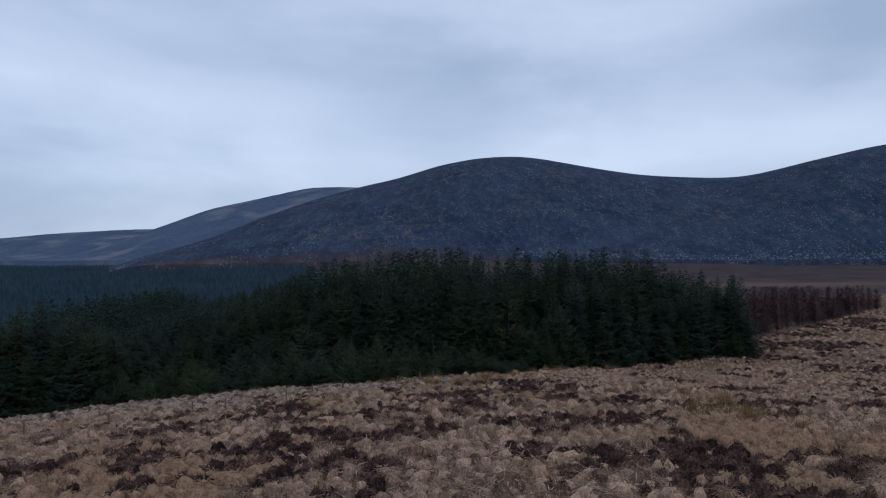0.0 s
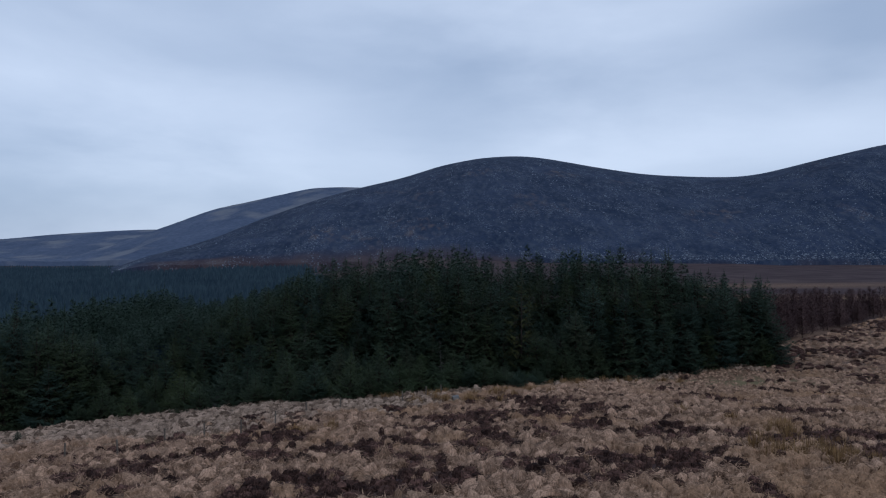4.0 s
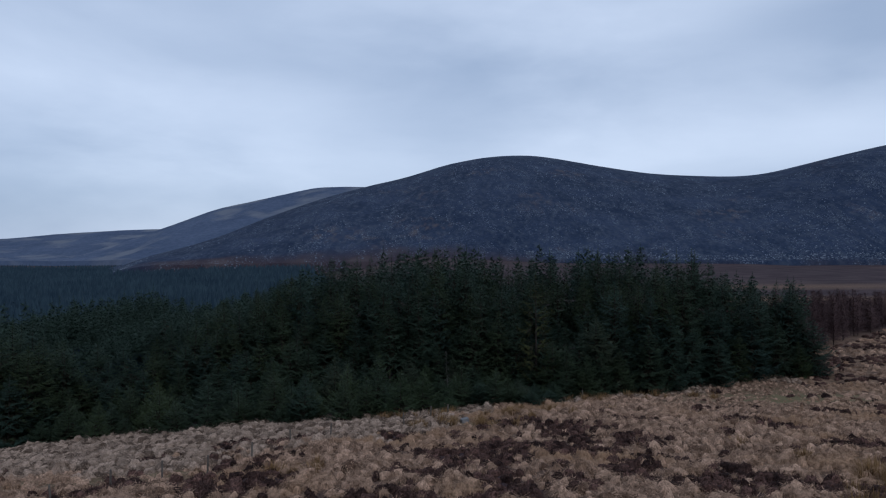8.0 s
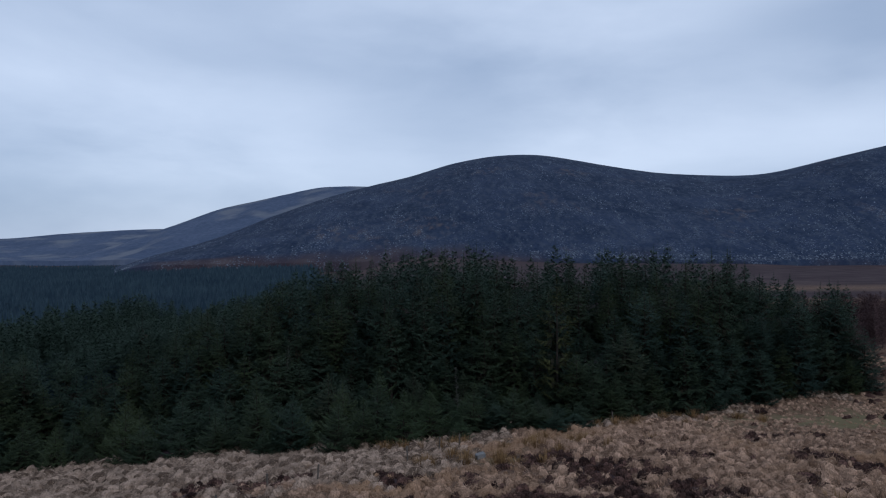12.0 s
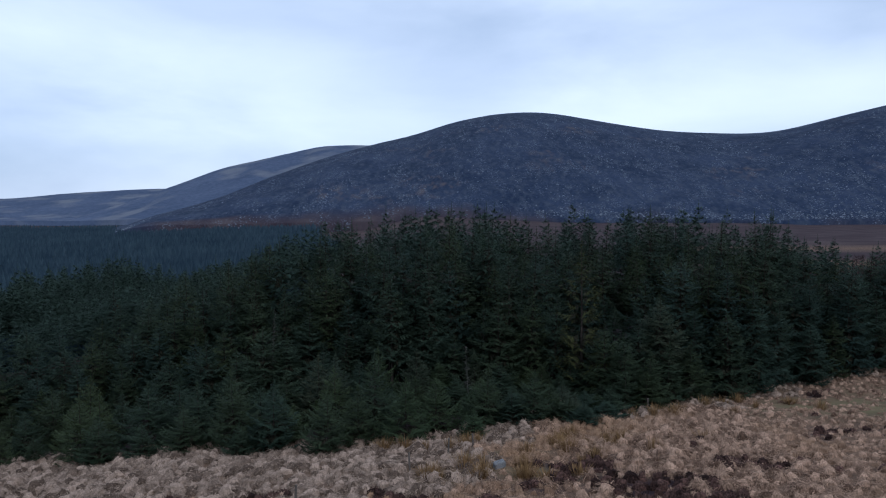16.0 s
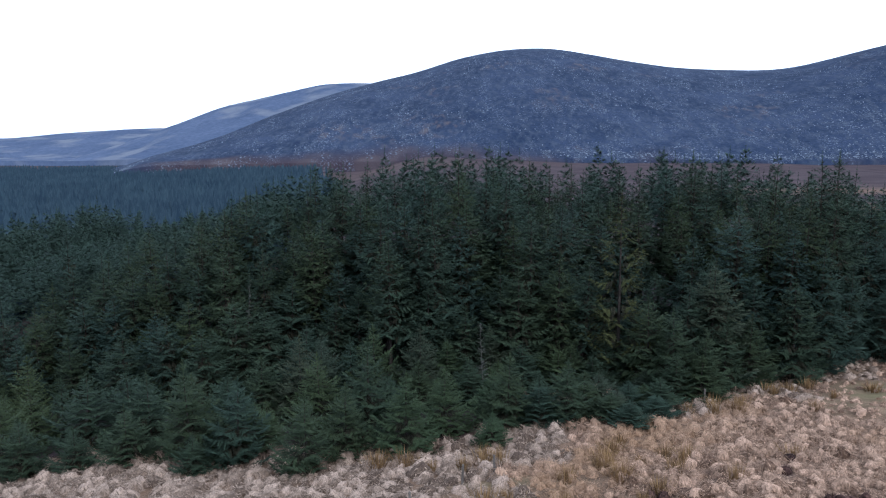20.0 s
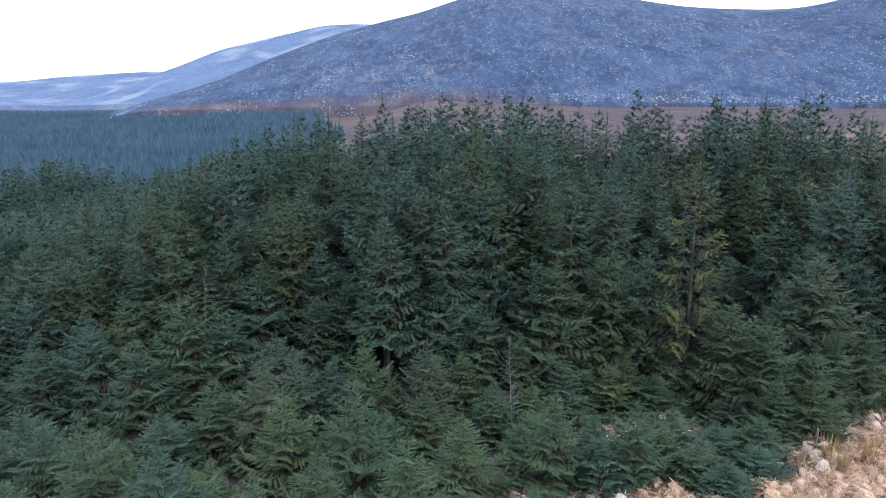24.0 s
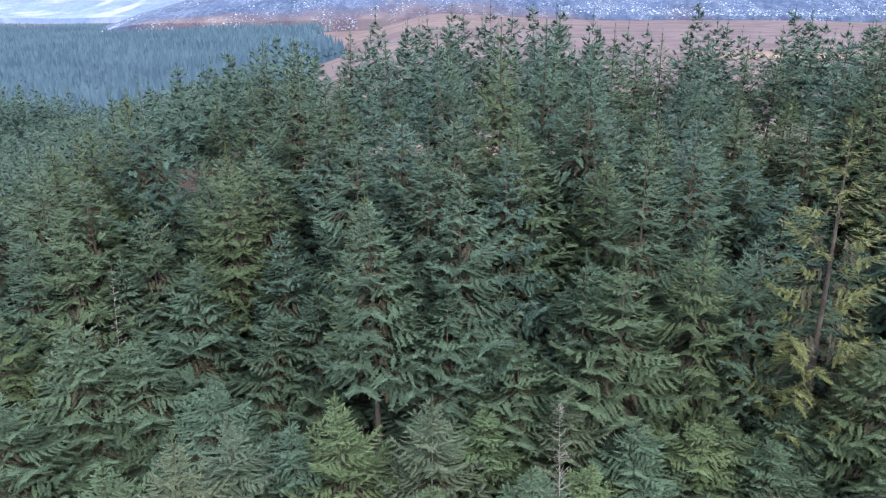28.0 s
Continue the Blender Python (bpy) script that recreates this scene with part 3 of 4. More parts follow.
LABELS = {"deep": "tall dark green spruce in the dense plantation", "tall": "tall dark green spruce in the dense plantation", "mid": "mid-height blue-green spruce near the forest edge", "young": "young bushy green spruce at the forest edge",
          "pale": "pale yellow-green young spruce at the forest edge", "grey": "thin greyish spruce with lichened twigs at the forest edge", "gold": "sparse yellowing spruce among dark green ones"}
RAW = {key: [conifer(100 + 7 * i + len(key), **args) for i in range(5)] for key, args in SHAPES.items()}
SIZES["deep"], SHAPES["deep"] = 17.0, dict(SHAPES["tall"], live=0.38, spread=0.38, tooth=0.22)
RAW["deep"] = [conifer(200 + i, **SHAPES["deep"]) for i in range(5)]
RAW["rough"] = [conifer(300 + i, tall=17, wide=4.4, live=0.60, gap=0.72, per=6, spread=0.75, tooth=0.36, run=8.0, ragged=0.35, bare=0.1, leader=1.0) for i in range(4)]
RAW["sparse"] = [conifer(77, 17, 3.9, 0.06, 0.66, 5, 0.26, 0.19, ragged=0.40, run=8.0, bare=0.30, hang=0.55)]
TRUNKS = {key: trunk_mesh(tall, tall * 0.011, 3) for key, tall in SIZES.items()}
CROWNS, FIRST = {}, {}


def spruce(x, y, top, key, i, leaf, turn, wide=1.0):
    """Stands one spruce on the ground at x, y with its tip at that height."""
    z = float(height(x, y)) - 0.05
    h = top - z
    shape = ("tall", i) if key == "sparse" else (key, i)
    size = 17.0 if key == "sparse" else SIZES[key]
    s = h / size / 1.02
    w = s ** 0.55 * wide
    m = Matrix.LocRotScale((x, y, z), Euler((0.03 * math.sin(x * 7), 0.03 * math.sin(y * 5), turn)), (w, w, s))
    if (key, i, leaf) not in FIRST:
        if (key, i) not in CROWNS:
            me = CROWNS[key, i] = mesh_np("crown", *RAW[key][i][:2], NEEDLE, lean=RAW[key][i][2])
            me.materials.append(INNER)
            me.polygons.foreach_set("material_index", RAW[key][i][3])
        me = CROWNS[key, i].copy()
        me.materials[0] = LEAF[leaf]
        t = new("spruce_tree")
        part("trunk", TRUNKS["tall" if key == "sparse" else key], t)
        part("crown", me, t)
        tagged(t, LABELS[leaf if leaf in LABELS else key], "tree", "plantation spruces")
        FIRST[key, i, leaf] = t
    else:
        t = copy_thing(FIRST[key, i, leaf], Matrix())
    t.matrix_basis = m
    return t


# trees that stand out along the edge: x, y, height of the tip
EDGE_YOUNG = [(1.5, 107.2, -0.3), (-11.5, 104.5, 0.1), (-7.5, 104.9, 0.6), (-3.6, 109.9, 2.9), (-0.6, 109.2, 1.0), (-2.0, 107.0, -1.2), (7.9, 107.7, -1.8), (5.9, 97.6, 0.1), (-0.4, 104.0, -1.8),
              (1.3, 100.3, -1.6), (13.3, 104.9, -3.0), (15.5, 105.2, 1.8), (14.1, 107.2, 2.4), (-12.7, 102.3, 0.5), (-21.0, 105.4, 0.4), (-18.5, 96.2, -0.5), (-7.2, 97.4, 1.6), (-4.1, 104.9, 0.5),
              (-24.0, 99.5, -1.2), (-10.6, 98.5, 0.2), (-2.2, 96.2, 0.0), (2.0, 97.6, 0.6), (-14.0, 94.5, -1.8), (8.9, 101.4, -2.0),
              (4.1, 97.1, -1.4), (-4.5, 93.4, 0.5), (-8.1, 93.1, -0.1), (-17.8, 93.9, 1.1), (9.6, 98.7, -2.4), (11.8, 100.6, -2.7), (13.6, 102.0, -3.4), (7.4, 99.5, -1.4), (-14.6, 92.9, 0.4), (6.8, 107.0, -1.7), (3.9, 106.2, -1.1), (9.4, 106.4, -2.3), (1.8, 104.6, -2.2), (8.9, 97.8, -2.3), (12.1, 98.2, -2.6), (9.9, 96.2, -2.2), (-9.4, 105.2, -0.6), (10.9, 108.2, -1.4), (17.5, 104.6, 0.3), (20.0, 107.0, 0.8), (22.6, 108.6, 0.6), (-15.8, 103.0, -1.3), (-4.0, 102.6, -1.7), (-17.5, 100.5, -2.0), (-6.2, 101.2, -2.1), (14.8, 102.8, -0.9), (16.8, 103.2, -1.3), (12.9, 100.2, -2.0), (10.6, 99.8, -2.2), (-21.8, 97.6, -0.8), (-26.5, 98.6, -1.2)]
EDGE_MID = [(-19.2, 109.0, 2.0), (-11.8, 112.1, 1.0), (-9.6, 112.5, 2.0), (9.6, 111.0, 5.6), (5.4, 113.2, 9.0), (-24.1, 114.3, 4.0), (-19.8, 114.6, 2.8), (-26.7, 111.1, 0.4), (7.3, 111.0, 5.4), (-0.7, 114.6, 8.6),
            (-18.8, 116.3, 5.2), (-24.5, 108.2, 0.9), (20.0, 110.0, 5.0), (17.5, 109.0, 3.2), (24.0, 111.5, 3.4), (-10.6, 121.2, 8.2), (-4.5, 113.2, 9.0), (2.6, 111.2, 4.2), (-15.8, 113.7, 2.9), (-11.4, 114.4, 4.5), (-3.0, 111.6, 8.2), (-8.4, 115.4, 9.8)]
TALL = [(8.0, 116.6, 9.6), (3.6, 118.2, 12.6), (-17.6, 133.1, 9.6), (12.1, 140.4, 11.1), (29.5, 133.0, 13.2), (0.1, 129.0, 12.3), (18.5, 138.0, 12.0), (-7.2, 127.9, 12.5), (30.0, 130.8, 11.4), (33.9, 130.7, 12.4),
        (-20.0, 143.4, 12.1), (-18.4, 139.2, 11.8), (39.4, 134.6, 11.0), (51.6, 135.7, 7.5), (61.6, 145.0, 6.4), (-42.0, 125.7, 5.5), (-12.8, 145.7, 12.7), (-13.2, 125.3, 12.6), (-4.2, 122.0, 13.1),
        (-0.6, 119.9, 13.7), (2.1, 125.6, 13.4), (6.6, 129.1, 13.1), (10.1, 136.2, 11.6), (14.4, 144.2, 12.3), (20.5, 137.5, 11.7), (12.5, 128.2, 11.7), (-20.3, 132.0, 8.4)]
PALE, GREY, GOLDEN = {2, 5, 9, 20, 22}, {1, 10, 23}, (12.2, 109.5, 10.6)
GREY.update((0, 13, 17, 28, 30))
PALE.update((19, 25, 29, 33, 36))
rng = np.random.RandomState(5)
taken = []
for n, (x, y, top) in enumerate(EDGE_YOUNG):
    spruce(x, y, top, "mid" if top - float(height(x, y)) > 7 else "young", n % 5, "grey" if n in GREY else "pale" if n in PALE else "green", rng.rand() * 6.28, 1.42 if top < -1.0 else 1.15)
    taken.append((x, y, 2.0))
for n, (x, y, top) in enumerate(EDGE_MID):
    spruce(x, y, top, "tall" if top - float(height(x, y)) > 12 else "mid", n % 5, "grey" if n == 12 else "dark", rng.rand() * 6.28, 1.25 if n in (0, 12, 18) else 1.0)
    taken.append((x, y, 1.9))
for n, (x, y, top) in enumerate(TALL):
    spruce(x, y, top, "tall", n % 5, "dark", rng.rand() * 6.28)
    taken.append((x, y, 2.0))
spruce(*GOLDEN, "sparse", 0, "gold", 1.0, 1.05)
taken += [(*GOLDEN[:2], 2.6), (5.0, 103.2, 2.4), (8.8, 103.6, 2.4)]

# the rest of the plantation, in wavering rows
spots = []
for i in range(-29, 18):
    for j in range(0, 28):
        x = i * 3.5 + rng.uniform(-1.1, 1.1)
        inward = j * 3.4 + rng.uniform(-1.1, 1.1) + 1.2
        y = float(edge(x)) + inward
        if y > 152 + 40 * (x < -30) or x > 57 - (125 - y) * 0.3 or any((x - a) ** 2 + (y - b) ** 2 < r * r for a, b, r in taken):
            continue
        spots.append((x, y, inward))
spots.sort(key=lambda p: math.hypot(p[0] * 0.7, p[1] - 80) + 0.5 * p[2] + 8 * (p[0] < -45))
SX, SY = np.array([p[0] for p in spots]), np.array([p[1] for p in spots])
SZ = height(SX, SY)
rest = []
STANDING = EDGE_YOUNG + EDGE_MID + TALL + [GOLDEN]
for n, (x, y, inward) in enumerate(spots):
    slow = float(step(28, 14, x)) * float(step(-54, -42, x))
    h = 3.6 + 14.6 * (slow * float(step(6, 30, inward)) + (1 - slow) * float(step(-4, 8, inward))) + rng.uniform(-1.7, 1.9)
    h *= 1 - 0.26 * float(step(34, 58, x)) - 0.36 * float(step(-5, -42, x)) * float(step(-66, -54, x)) * float(step(104, 118, y))
    # a tree in front of one that stands out is shorter than its neighbours
    far = y - 70
    room = min([12.9 + (top - 16.4) * far / (b - 70) for a, b, top in STANDING if b > y + 1 and abs((a + 2.8) / (b - 70) - (x + 2.8) / far) * far < 1.5], default=99.0)
    h = min(h, room - float(SZ[n])) if room < 99 else h
    turn = rng.rand() * 6.283
    if h < 2.2 or (h < 9.5 and 7 < inward < 24 and -32 < x < 26 and rng.rand() < 0.38):
        continue
    if n < 230:
        key = "young" if h < 6.5 else "mid" if h < 12.5 else "deep" if inward > 14 and -40 < x < 30 else "tall"
        leaf = "dark" if key != "young" else "pale" if rng.rand() < 0.25 else "green"
        spruce(x, y, float(SZ[n]) + h, key, rng.randint(5), leaf, turn, rng.uniform(0.9, 1.25))
    else:
        rest.append((rng.randint(4), x, y, float(SZ[n]), turn, (h / 17) ** 0.55, h / 17))
tagged(new("plantation_spruces", scatter("plantation_spruces", RAW["rough"], rest, NEEDLE)), "dense mass of dark spruces deeper in the plantation", "forest", kind="stuff")


# ---------------------------------------------------------------- far forest and larches
def cone_tree(seed, tiers):
    rng = np.random.RandomState(seed)
    V, F = [], []
    for k in range(tiers):
        z0, z1 = k / tiers * 0.9, min(1.0, (k + 1.7) / tiers)
        r = 0.17 * (1 - k / tiers) + 0.03
        n = len(V)
        m = 6
        V.append((0, 0, z1))
        for a in range(m):
            t = a * 6.283 / m + rng.uniform(-0.3, 0.3) + k
            q = r * rng.uniform(0.6, 1.25)
            V.append((q * math.cos(t), q * math.sin(t), z0 + rng.uniform(-0.03, 0.05)))
        F += [(n, n + 1 + a, n + 1 + (a + 1) % m) for a in range(m)]
    V = np.array(V, float)
    N = V * (6, 6, 0) + (0, 0, 0.8)
    return V, np.array(F), N / np.linalg.norm(N, axis=1, keepdims=True)


far_kinds = [cone_tree(i, 6) for i in range(5)] + [cone_tree(i, 3) for i in range(5)]
places = []
y = 158.0
while y < 1500:
    gap = 3.0 + (y - 158) * 0.0044
    x = -0.70 * y - 30
    while x < (-0.165 if y < 1000 else -0.36) * y + 12 * math.sin(y * 0.013) + rng.uniform(-16, 8):
        px, py = x + rng.uniform(-0.5, 0.5) * gap, y + rng.uniform(-0.5, 0.5) * gap
        if py > 192 or px < -104:
            h = rng.uniform(10.5, 15)
            places.append((rng.randint(5) + (5 if y > 450 else 0), px, py, 0, rng.rand() * 6.28, h * rng.uniform(0.85, 1.2), h))
        x += gap
    y += gap
places = np.array(places)
places[:, 6] += 1.2 * waves(places[:, 1], places[:, 2], 60, 91, 2)
places[:, 3] = height(places[:, 1], places[:, 2]) - 0.3
tagged(new("far_forest", scatter("far_forest", far_kinds, places, FAR_NEEDLE)), "dark conifer forest filling the valley, with blue haze in its colour", "forest", kind="stuff")


def larch_twigs(seed, tall):
    rng = np.random.RandomState(seed)
    V, F = [], []
    for k in range(150):
        z = tall * (0.05 + 0.92 * rng.rand())
        ln = 2.5 * (1 - z / tall) ** 0.6 + 0.3
        a = rng.rand() * 6.283
        up = rng.uniform(0.1, 0.7)
        tip = np.array((math.cos(a) * ln, math.sin(a) * ln, z + up * ln))
        root = np.array((0, 0, z))
        side = np.array((-math.sin(a), math.cos(a), 0)) * 0.045
        n = len(V)
        V += [root - side, root + side, tip, root + np.array((0, 0, 0.06))]
        F += [(n, n + 1, n + 2), (n, n + 2, n + 3)]
        for _ in range(3):
            s = rng.uniform(0.35, 0.95)
            p = root + (tip - root) * s
            e = p + rng.uniform(-0.4, 0.4, 3) + np.array((0, 0, 0.3))
            n = len(V)
            V += [p - side * 0.7, p + side * 0.7, e]
            F.append((n, n + 1, n + 2))
    return np.array(V), np.array(F)


larches = []
larch_mesh = [(mesh_np("crown", *larch_twigs(i, 9), LARCH), trunk_mesh(9, 0.055, 40 + i)) for i in range(4)]
for n in range(290):
    s, inward = rng.rand() ** 1.2, rng.rand() ** 1.3
    x, y = 50 + 92 * s - 13 * inward + rng.uniform(-1, 1), 131 + 90 * s + 24 * inward + rng.uniform(-1, 1)
    k = n % 4
    m = Matrix.LocRotScale((x, y, float(height(x, y)) - 0.1), Euler((0, 0, rng.rand() * 6.28)), [rng.uniform(0.8, 1.2)] * 2 + [rng.uniform(0.62, 1.12) * (1 - 0.25 * s)])
    if n < 4:
        t = new("larch_tree")
        part("trunk", larch_mesh[k][1], t)
        part("crown", larch_mesh[k][0], t)
        tagged(t, "bare reddish-brown larch in the winter shelterbelt", "tree", "larch shelterbelt")
        t.matrix_basis = m
        larches.append(t)
    else:
        copy_thing(larches[k], Matrix()).matrix_basis = m


# ---------------------------------------------------------------- moor plants
def mound(rng, rings, m, skew, rough):
    """A rounded head of a plant, uneven, one metre across."""
    ox, oy = rng.uniform(-skew, skew, 2)
    V, F = [(ox, oy, 0.56)], []
    for r, z in rings:
        for a in range(m):
            t = a * 6.283 / m + r * 2
            q = r * rng.uniform(1 - rough, 1 + rough)
            V.append((q * math.cos(t) + ox * max(z, 0) * 1.6, q * math.sin(t) + oy * max(z, 0) * 1.6, z + rng.uniform(-0.4, 0.4) * rough))
    F += [(0, 1 + a, 1 + (a + 1) % m) for a in range(m)]
    for k in range(1, 1 + m * (len(rings) - 1), m):
        for a in range(m):
            b = (a + 1) % m
            F += [(k + a, k + m + a, k + m + b), (k + a, k + m + b, k + b)]
    return V, F, ox, oy


def shaggy(seed, rings, m, skew, rough, count, reach, width, droop):
    """A mound covered with loose blades or shoots that blur its outline. Returns verts, triangles, normals."""
    rng = np.random.RandomState(seed)
    V, F, ox, oy = mound(rng, rings, m, skew, rough)
    V = [np.array(v) for v in V]
    N = [v - np.array((ox, oy, -0.25)) for v in V]
    for j in range(count):
        a = j * 2.399 + rng.uniform(-0.4, 0.4)
        c, s = math.cos(a), math.sin(a)
        r0 = 0.50 * math.sqrt((j + rng.rand()) / count)
        p = np.array((c * r0 + ox, s * r0 + oy, 0.54 - 1.5 * r0 * r0))
        p[2] += 0.03 * droop
        out = np.array((c + rng.uniform(-0.5, 0.5), s + rng.uniform(-0.5, 0.5), 0.62 - 3.0 * r0 + rng.uniform(-0.35, 0.35))) if droop > 0.5 else np.array((c * (0.4 + r0) + rng.uniform(-0.5, 0.5), s * (0.4 + r0) + rng.uniform(-0.5, 0.5), 0.9 - 2.0 * r0 * droop + rng.uniform(-0.3, 0.3)))
        out *= reach * rng.uniform(0.6, 1.3) / np.linalg.norm(out)
        w = np.array((-s, c, rng.uniform(-0.3, 0.3))) * width * rng.uniform(0.7, 1.3)
        n = len(V)
        soft = np.array((c * r0 * 1.6, s * r0 * 1.6, 0.6)) + rng.uniform(-0.3, 0.3, 3)
        tri = [p - w, p + w, p + out]
        if np.dot(np.cross(w * 2, out), soft) < 0:
            tri = [tri[1], tri[0], tri[2]]
        own = np.cross(tri[1] - tri[0], tri[2] - tri[0])
        soft = soft / np.linalg.norm(soft) + 0.7 * own / (np.linalg.norm(own) + 1e-9)
        V += tri
        N += [soft] * 3
        F.append((n, n + 1, n + 2))
    N = np.array(N)
    return np.array(V, float), np.array(F), N / np.linalg.norm(N, axis=1, keepdims=True)


def tussock(seed, count=52):
    """A mop of winter grass: a soft head with loose locks that hang over it."""
    return shaggy(seed, ((0.24, 0.40), (0.46, -0.18)), 6, 0.16, 0.36, count, 0.31, 0.019 if count > 20 else 0.045, 1.0)


def mop(seed, count=46):
    """A rounder tussock, pressed by the winter, with its blades lying on it."""
    return shaggy(seed, ((0.25, 0.44), (0.45, 0.10), (0.49, -0.2)), 6, 0.20, 0.36, count, 0.29, 0.020 if count > 20 else 0.04, 1.0)


def heather_bush(seed):
    """A low heather bush: a rough dark head bristling with shoots."""
    return shaggy(seed + 50, ((0.30, 0.42), (0.52, -0.15)), 6, 0.12, 0.35, 30, 0.20, 0.026, 0.4)


def rush(seed):
    rng = np.random.RandomState(seed)
    V, F = [], []
    for _ in range(110):
        a, r = rng.rand() * 6.283, rng.rand() * 0.42
        p = np.array((r * math.cos(a), r * math.sin(a), -0.1))
        tip = p * rng.uniform(1.3, 2.4) + np.array((0, 0, rng.uniform(0.6, 1.1)))
        w = np.array((-math.sin(a), math.cos(a), 0)) * 0.02
        n = len(V)
        V += [p - w, p + w, tip]
        F.append((n, n + 1, n + 2))
    return np.array(V), np.array(F)


rng = np.random.RandomState(9)
PX, PY = np.meshgrid(np.arange(-64, 80, 0.64), np.arange(23, 124, 0.64))
PX, PY = (PX + rng.uniform(-0.27, 0.27, PX.shape)).ravel(), (PY + rng.uniform(-0.27, 0.27, PY.shape)).ravel()
ok = ((PY < edge(PX) + 4.0) | (((PX - 7) / 5.0) ** 2 + ((PY - 103.4) / 3.2) ** 2 < 1)) & (np.abs(PX + 0.02 * PY) < 5 + 0.65 * PY) & ((PX < 52) | (PY < 118))
PX, PY = PX[ok], PY[ok]
PZ, PW, PM = lumpy(PX, PY), wild(PX, PY), mossy(PX, PY)
tufts, bleached, bushes = [], [], []
BLEACH = 15 - (edge(PX) - PY) - 13 * step(-4, 8, PX) + 10 * step(-8, -20, PX) + 5 * waves(PX, PY, 4, 95, 2)
for x, y, z, v, m, pale in zip(PX, PY, PZ, PW, PM, BLEACH):
    if v > 0.05:
        if rng.rand() < 0.84:
            bushes.append((rng.randint(4), x, y, z - 0.05, rng.rand() * 6.28, rng.uniform(0.6, 1.1), rng.uniform(0.5, 0.95)))
        else:
            tufts.append((rng.randint(12), x, y, z - 0.08, rng.rand() * 6.28, rng.uniform(0.5, 1.0), rng.uniform(0.5, 0.9)))
    elif rng.rand() < 0.98 - 0.75 * min(1, m):
        s = rng.uniform(0.60, 1.12) * (1 + 0.35 * (rng.rand() < 0.15)) * (1 - 0.25 * (x > 24) * (y > 80)) * (1 - 0.35 * min(1, m))
        (bleached if pale > 0 else tufts).append((rng.randint(12) if abs(x) < 30 + 0.1 * y else 12 + rng.randint(4), x, y, z - 0.10, rng.rand() * 6.28, s, s * rng.uniform(0.60, 1.05)))
QX, QY = np.meshgrid(np.arange(46, 190, 1.5), np.arange(92, 240, 1.5))
QX, QY = (QX + rng.uniform(-0.8, 0.8, QX.shape)).ravel(), (QY + rng.uniform(-0.8, 0.8, QY.shape)).ravel()
ok = ((QX > 52) | (QY < 108)) & (QY < QX * 1.03 + 76) & (QX < 0.78 * QY + 10) & ((QX > 54) | (QY < edge(QX)))
QX, QY = QX[ok], QY[ok]
QZ, QW = lumpy(QX, QY), waves(QX, QY, 9, 81, 3)
for x, y, z, v in zip(QX, QY, QZ, QW):
    if v + rng.uniform(-0.3, 0.3) > 0.3:
        bushes.append((rng.randint(4), x, y, z - 0.05, rng.rand() * 6.28, rng.uniform(1.0, 1.7), rng.uniform(0.5, 0.9)))
    else:
        tufts.append((12 + rng.randint(4), x, y, z - 0.1, rng.rand() * 6.28, rng.uniform(1.0, 1.7), rng.uniform(0.6, 1.0)))
tagged(new("grass_tussocks", scatter("grass_tussocks", [tussock(i) for i in range(12)] + [tussock(20 + i, 14) for i in range(4)], tufts, STRAW, True)), "pale straw-coloured winter moor grass tussocks", "grass", kind="stuff")
tagged(new("bleached_tussocks", scatter("bleached_tussocks", [mop(40 + i) for i in range(12)] + [mop(60 + i, 12) for i in range(4)], bleached, STRAW_PALE, True)), "bleached pale mop-headed grass tussocks along the forest edge", "grass", kind="stuff")
tagged(new("heather", scatter("heather", [heather_bush(i) for i in range(4)], bushes, HEATHER, True)), "dark brown low heather clumps between the grass", "heather", kind="stuff")

# boulders on the hillside
rock_rng = np.random.RandomState(3)
boulder = []
for i in range(3):
    v = []
    for a in range(6):
        v.append((0.5 * math.cos(a * 1.047) * rock_rng.uniform(0.7, 1.2), 0.5 * math.sin(a * 1.047) * rock_rng.uniform(0.7, 1.2), rock_rng.uniform(-0.2, 0.15)))
    v += [(rock_rng.uniform(-0.15, 0.15), rock_rng.uniform(-0.15, 0.15), 0.55)]
    boulder.append((np.array(v), np.array([(a, (a + 1) % 6, 6) for a in range(6)])))
flat = np.where((hs.ravel() > 0.03) & (hs.ravel() < 0.85))[0]
clump = (waves(hx, hy * 0.16, 17, 51, 3) + 0.5 * waves(hx, hy, 150, 52, 2) + 0.9 * (hs < 0.10) * (hx > 150)).ravel()
rocks = []
slope = np.stack([hx.ravel(), hy.ravel(), hz.ravel()], 1)


def lie(i):
    """A place somewhere on the slope next to its i-th point."""
    f, g = rock_rng.rand(2)
    j = min(i + hx.shape[1], len(slope) - 2)
    return (slope[i] * (1 - f) + slope[i + 1] * f) * (1 - g) + (slope[j] * (1 - f) + slope[j + 1] * f) * g


for i in rock_rng.choice(flat, 60000):
    if clump[i] > rock_rng.uniform(0.0, 1.0):
        s = 0.8 + 2.4 * rock_rng.rand() ** 3
        x, y, z = lie(i)
        rocks.append((rock_rng.randint(3), x, y, z - 0.2, rock_rng.rand() * 6.28, s, s))
along = np.where((hs.ravel() > 0.025) & (hs.ravel() < 0.06) & (hx.ravel() > 120))[0]
for i in rock_rng.choice(along, 3400):
    s = 0.7 + 2.0 * rock_rng.rand() ** 2
    x, y, z = lie(i)
    rocks.append((rock_rng.randint(3), x, y, z - 0.2, rock_rng.rand() * 6.28, 1.5 * s, s))
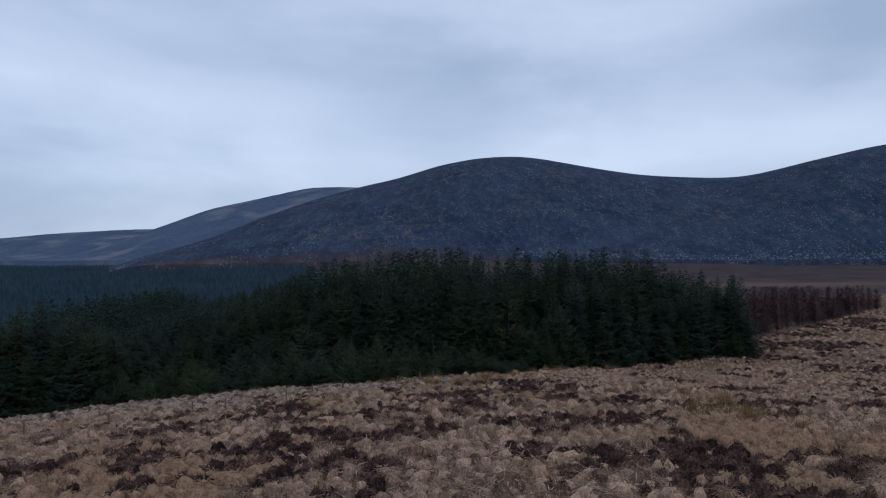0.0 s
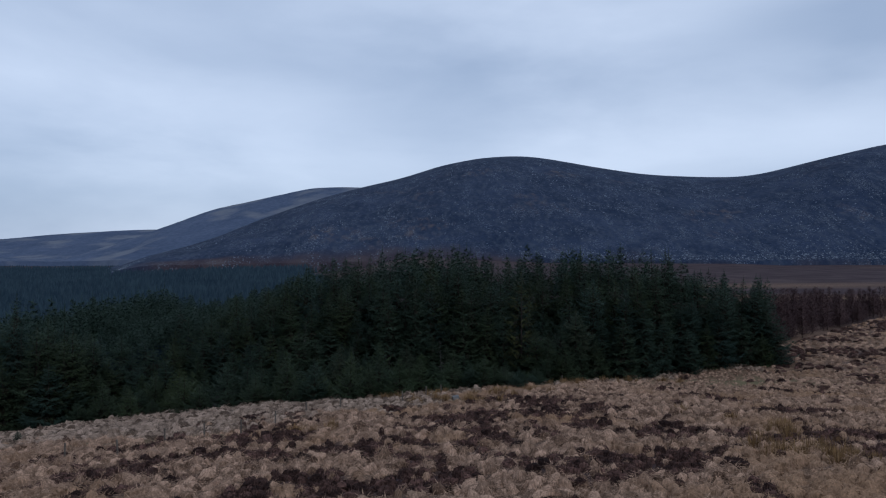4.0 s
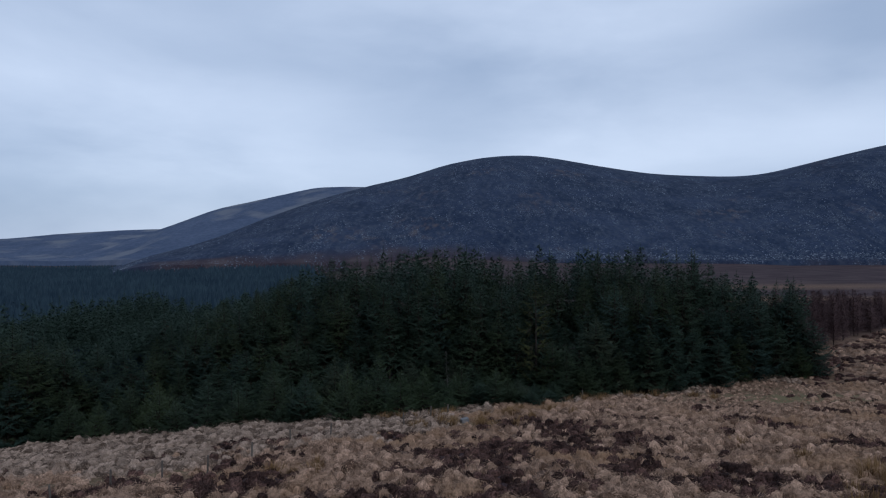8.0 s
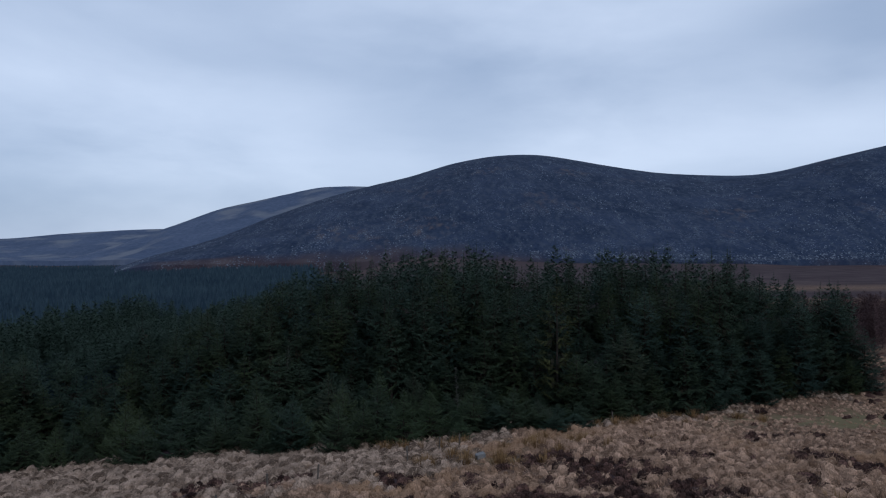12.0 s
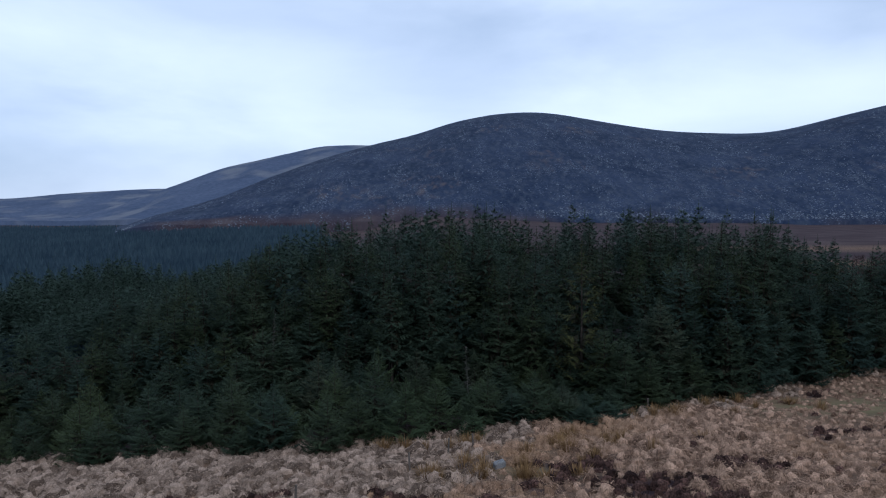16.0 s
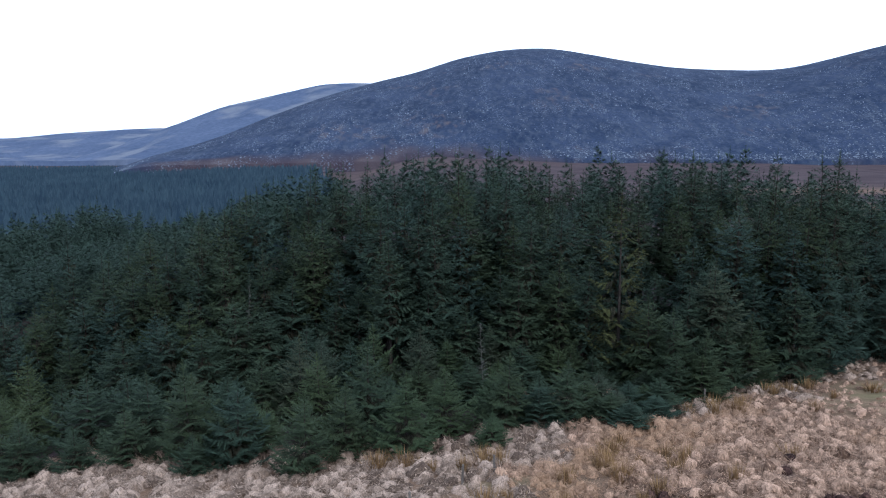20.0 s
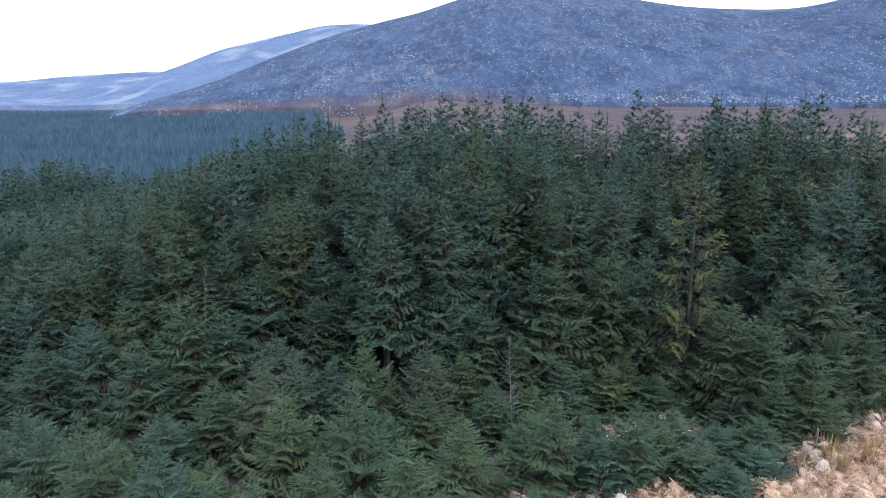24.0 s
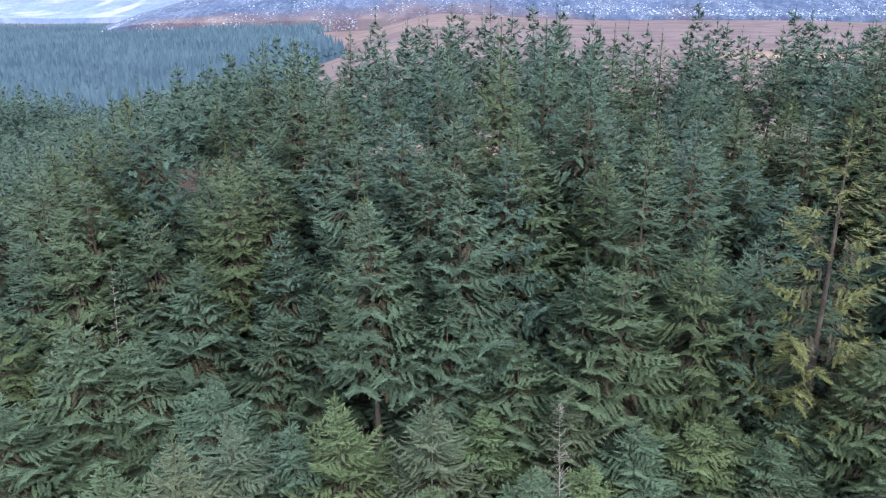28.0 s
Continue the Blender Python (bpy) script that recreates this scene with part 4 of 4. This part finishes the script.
tagged(new("scree_boulders", scatter("scree_boulders", boulder, rocks, GRANITE)), "pale granite boulders strewn over the dark hillside", "boulders", kind="stuff")

# fence posts on the moor
post_me = None
fence = tagged(new("fence"), "row of weathered leaning wooden fence posts on the moor", "fence")
POSTS = [(-31, 54.9), (-25.3, 56.6), (-22.6, 58.6), (-19.9, 60.1), (-17.9, 62.8), (-15.5, 64.2), (-13.8, 68.7), (-12, 73.5), (-9.2, 75.4), (-3.6, 82.5), (-1.2, 85.6), (0.5, 86.8), (16.5, 101.4)]
for n, (x, y) in enumerate(POSTS):
    V = []
    for z in (-0.3, 1.12, 1.16):
        r = 0.06 if z < 1.15 else 0.045
        V += [(r * math.cos(a * 0.785), r * math.sin(a * 0.785), z) for a in range(8)]
    F = [(k * 8 + a, k * 8 + (a + 1) % 8, k * 8 + 8 + (a + 1) % 8, k * 8 + 8 + a) for k in range(2) for a in range(8)] + [tuple(range(16, 24))]
    post_me = post_me or mesh_of("post", V, F, TIMBER)
    p = part("post", post_me, fence)
    p.matrix_basis = pose(x, y, float(lumpy(x, y)) + 0.1, 4 * math.sin(n * 2.1), 3 * math.cos(n * 1.7), n * 40)

# rush clumps in the wet ground
rush_me = [mesh_np("rush_clump", *rush(i), RUSH) for i in range(4)]
RUSHES = [(19.3, 42.4), (19.6, 45.9), (20.1, 51.3), (22.3, 62.1), (18.2, 49.4), (21.6, 48.2), (6.7, 89.6), (-3.5, 90.2), (-1.1, 88.6), (-6.0, 90.6), (0.7, 80.6), (3.1, 80.2), (-0.2, 83.1), (8.3, 92.6), (6.7, 86.1), (8.3, 84.4),
          (9.8, 87.2), (4.5, 79.8), (-1.8, 80.4), (14.5, 99.0), (17.0, 101.0), (11.0, 95.6), (20.4, 44.0), (7.6, 91.4)]
reed = np.random.RandomState(17)
for cx, cy, rx, ry, count in ((20.2, 46, 1.6, 3.6, 16), (22.5, 56, 2.2, 3.0, 9), (9.0, 88, 3.0, 2.4, 14), (-3.0, 89.6, 3.2, 1.0, 9), (1.5, 81.6, 3.4, 1.0, 9), (14.5, 99.6, 3.5, 1.4, 9), (26, 106, 5, 1.4, 8), (-11, 62, 3, 1.0, 5)):
    RUSHES += [(cx + reed.normal() * rx, cy + reed.normal() * ry) for _ in range(count)]
for n, (x, y) in enumerate(RUSHES):
    r = tagged(new("rush_clump", rush_me[n % 4]), "upright clump of brown winter rushes in wet ground", "rushes", "rush clumps")
    w = 1.0 + 0.35 * math.sin(n * 2.3)
    r.matrix_basis = Matrix.LocRotScale((x, y, float(lumpy(x, y)) + 0.05), Euler((0, 0, n * 1.3)), (w * 1.25, w * 1.25, 0.9 + 0.2 * math.sin(n * 1.7)))

# a lone self-sown seedling on the open grass
seedling = spruce(-42.0, 80.0, float(lumpy(-42.0, 80.0)) + 1.3, "young", 2, "dark", 0.7, 0.75)
seedling["label"] = "lone small dark spruce seedling on open grass"

# dead and dying saplings between the young spruces
DEAD = material("bleached_dead_wood", (0.05, 0.047, 0.042), (0.14, 0.135, 0.12), 2.0, 8, 0.9, 0.3)


def dead_twigs(seed, tall):
    """Bare side twigs in whorls up a thin dead stem."""
    rng = np.random.RandomState(seed)
    V, F = [], []
    for k in range(60):
        z = tall * (0.25 + 0.74 * rng.rand())
        ln = 0.15 + 0.9 * (1 - z / tall) * rng.uniform(0.5, 1.0)
        a = rng.rand() * 6.283
        root, tip = np.array((0, 0, z)), np.array((math.cos(a) * ln, math.sin(a) * ln, z + rng.uniform(0.0, 0.5) * ln))
        side = np.array((-math.sin(a), math.cos(a), 0)) * 0.014
        for p, e in [(root, tip)] + [(root + (tip - root) * q, root + (tip - root) * q + rng.uniform(-0.14, 0.14, 3) + (0, 0, 0.05)) for q in (0.4, 0.6, 0.8)]:
            n = len(V)
            V += [p - side, p + side, e, p + (0, 0, 0.02)]
            F += [(n, n + 1, n + 2), (n, n + 2, n + 3)]
    return np.array(V), np.array(F)


for n, (x, y, top) in enumerate([(0.8, 104.0, 0.9), (-7.7, 100.5, -1.2), (-2.9, 118.0, 2.8), (-19.5, 112.0, 3.2)]):
    z = float(height(x, y)) - 0.1
    stem = trunk_mesh(top - z, 0.035, 70 + n)
    stem.materials[0] = DEAD
    t = tagged(new("dead_sapling"), "bleached bare dead conifer sapling among young spruces", "dead tree", "dead saplings")
    part("trunk", stem, t)
    part("crown", mesh_np("crown", *dead_twigs(n, top - z), DEAD), t, "bare bleached twigs")
    t.matrix_basis = pose(x, y, z, 2, -3, 50 * n)

# pale drain stone in the wet hollow
bm = bmesh.new()
bmesh.ops.create_cube(bm, size=1)
bmesh.ops.scale(bm, vec=(0.75, 0.5, 0.4), verts=bm.verts)
bmesh.ops.bevel(bm, geom=bm.edges[:], offset=0.04, segments=2, affect="EDGES")
for v in bm.verts:
    v.co += Vector((0.03 * math.sin(v.co.y * 9), 0.03 * math.sin(v.co.x * 7), 0.03 * math.sin(v.co.x * 11 + v.co.y * 5)))
slab_me = bpy.data.meshes.new("drain_stone")
bm.to_mesh(slab_me)
bm.free()
slab_me.materials.append(GRANITE_NEAR)
slab = tagged(new("drain_stone", slab_me), "pale grey squared stone block beside a boggy drain", "stone")
slab.matrix_basis = pose(1.9, 82.2, float(lumpy(1.9, 82.2)) + 0.2, 6, -8, 25)
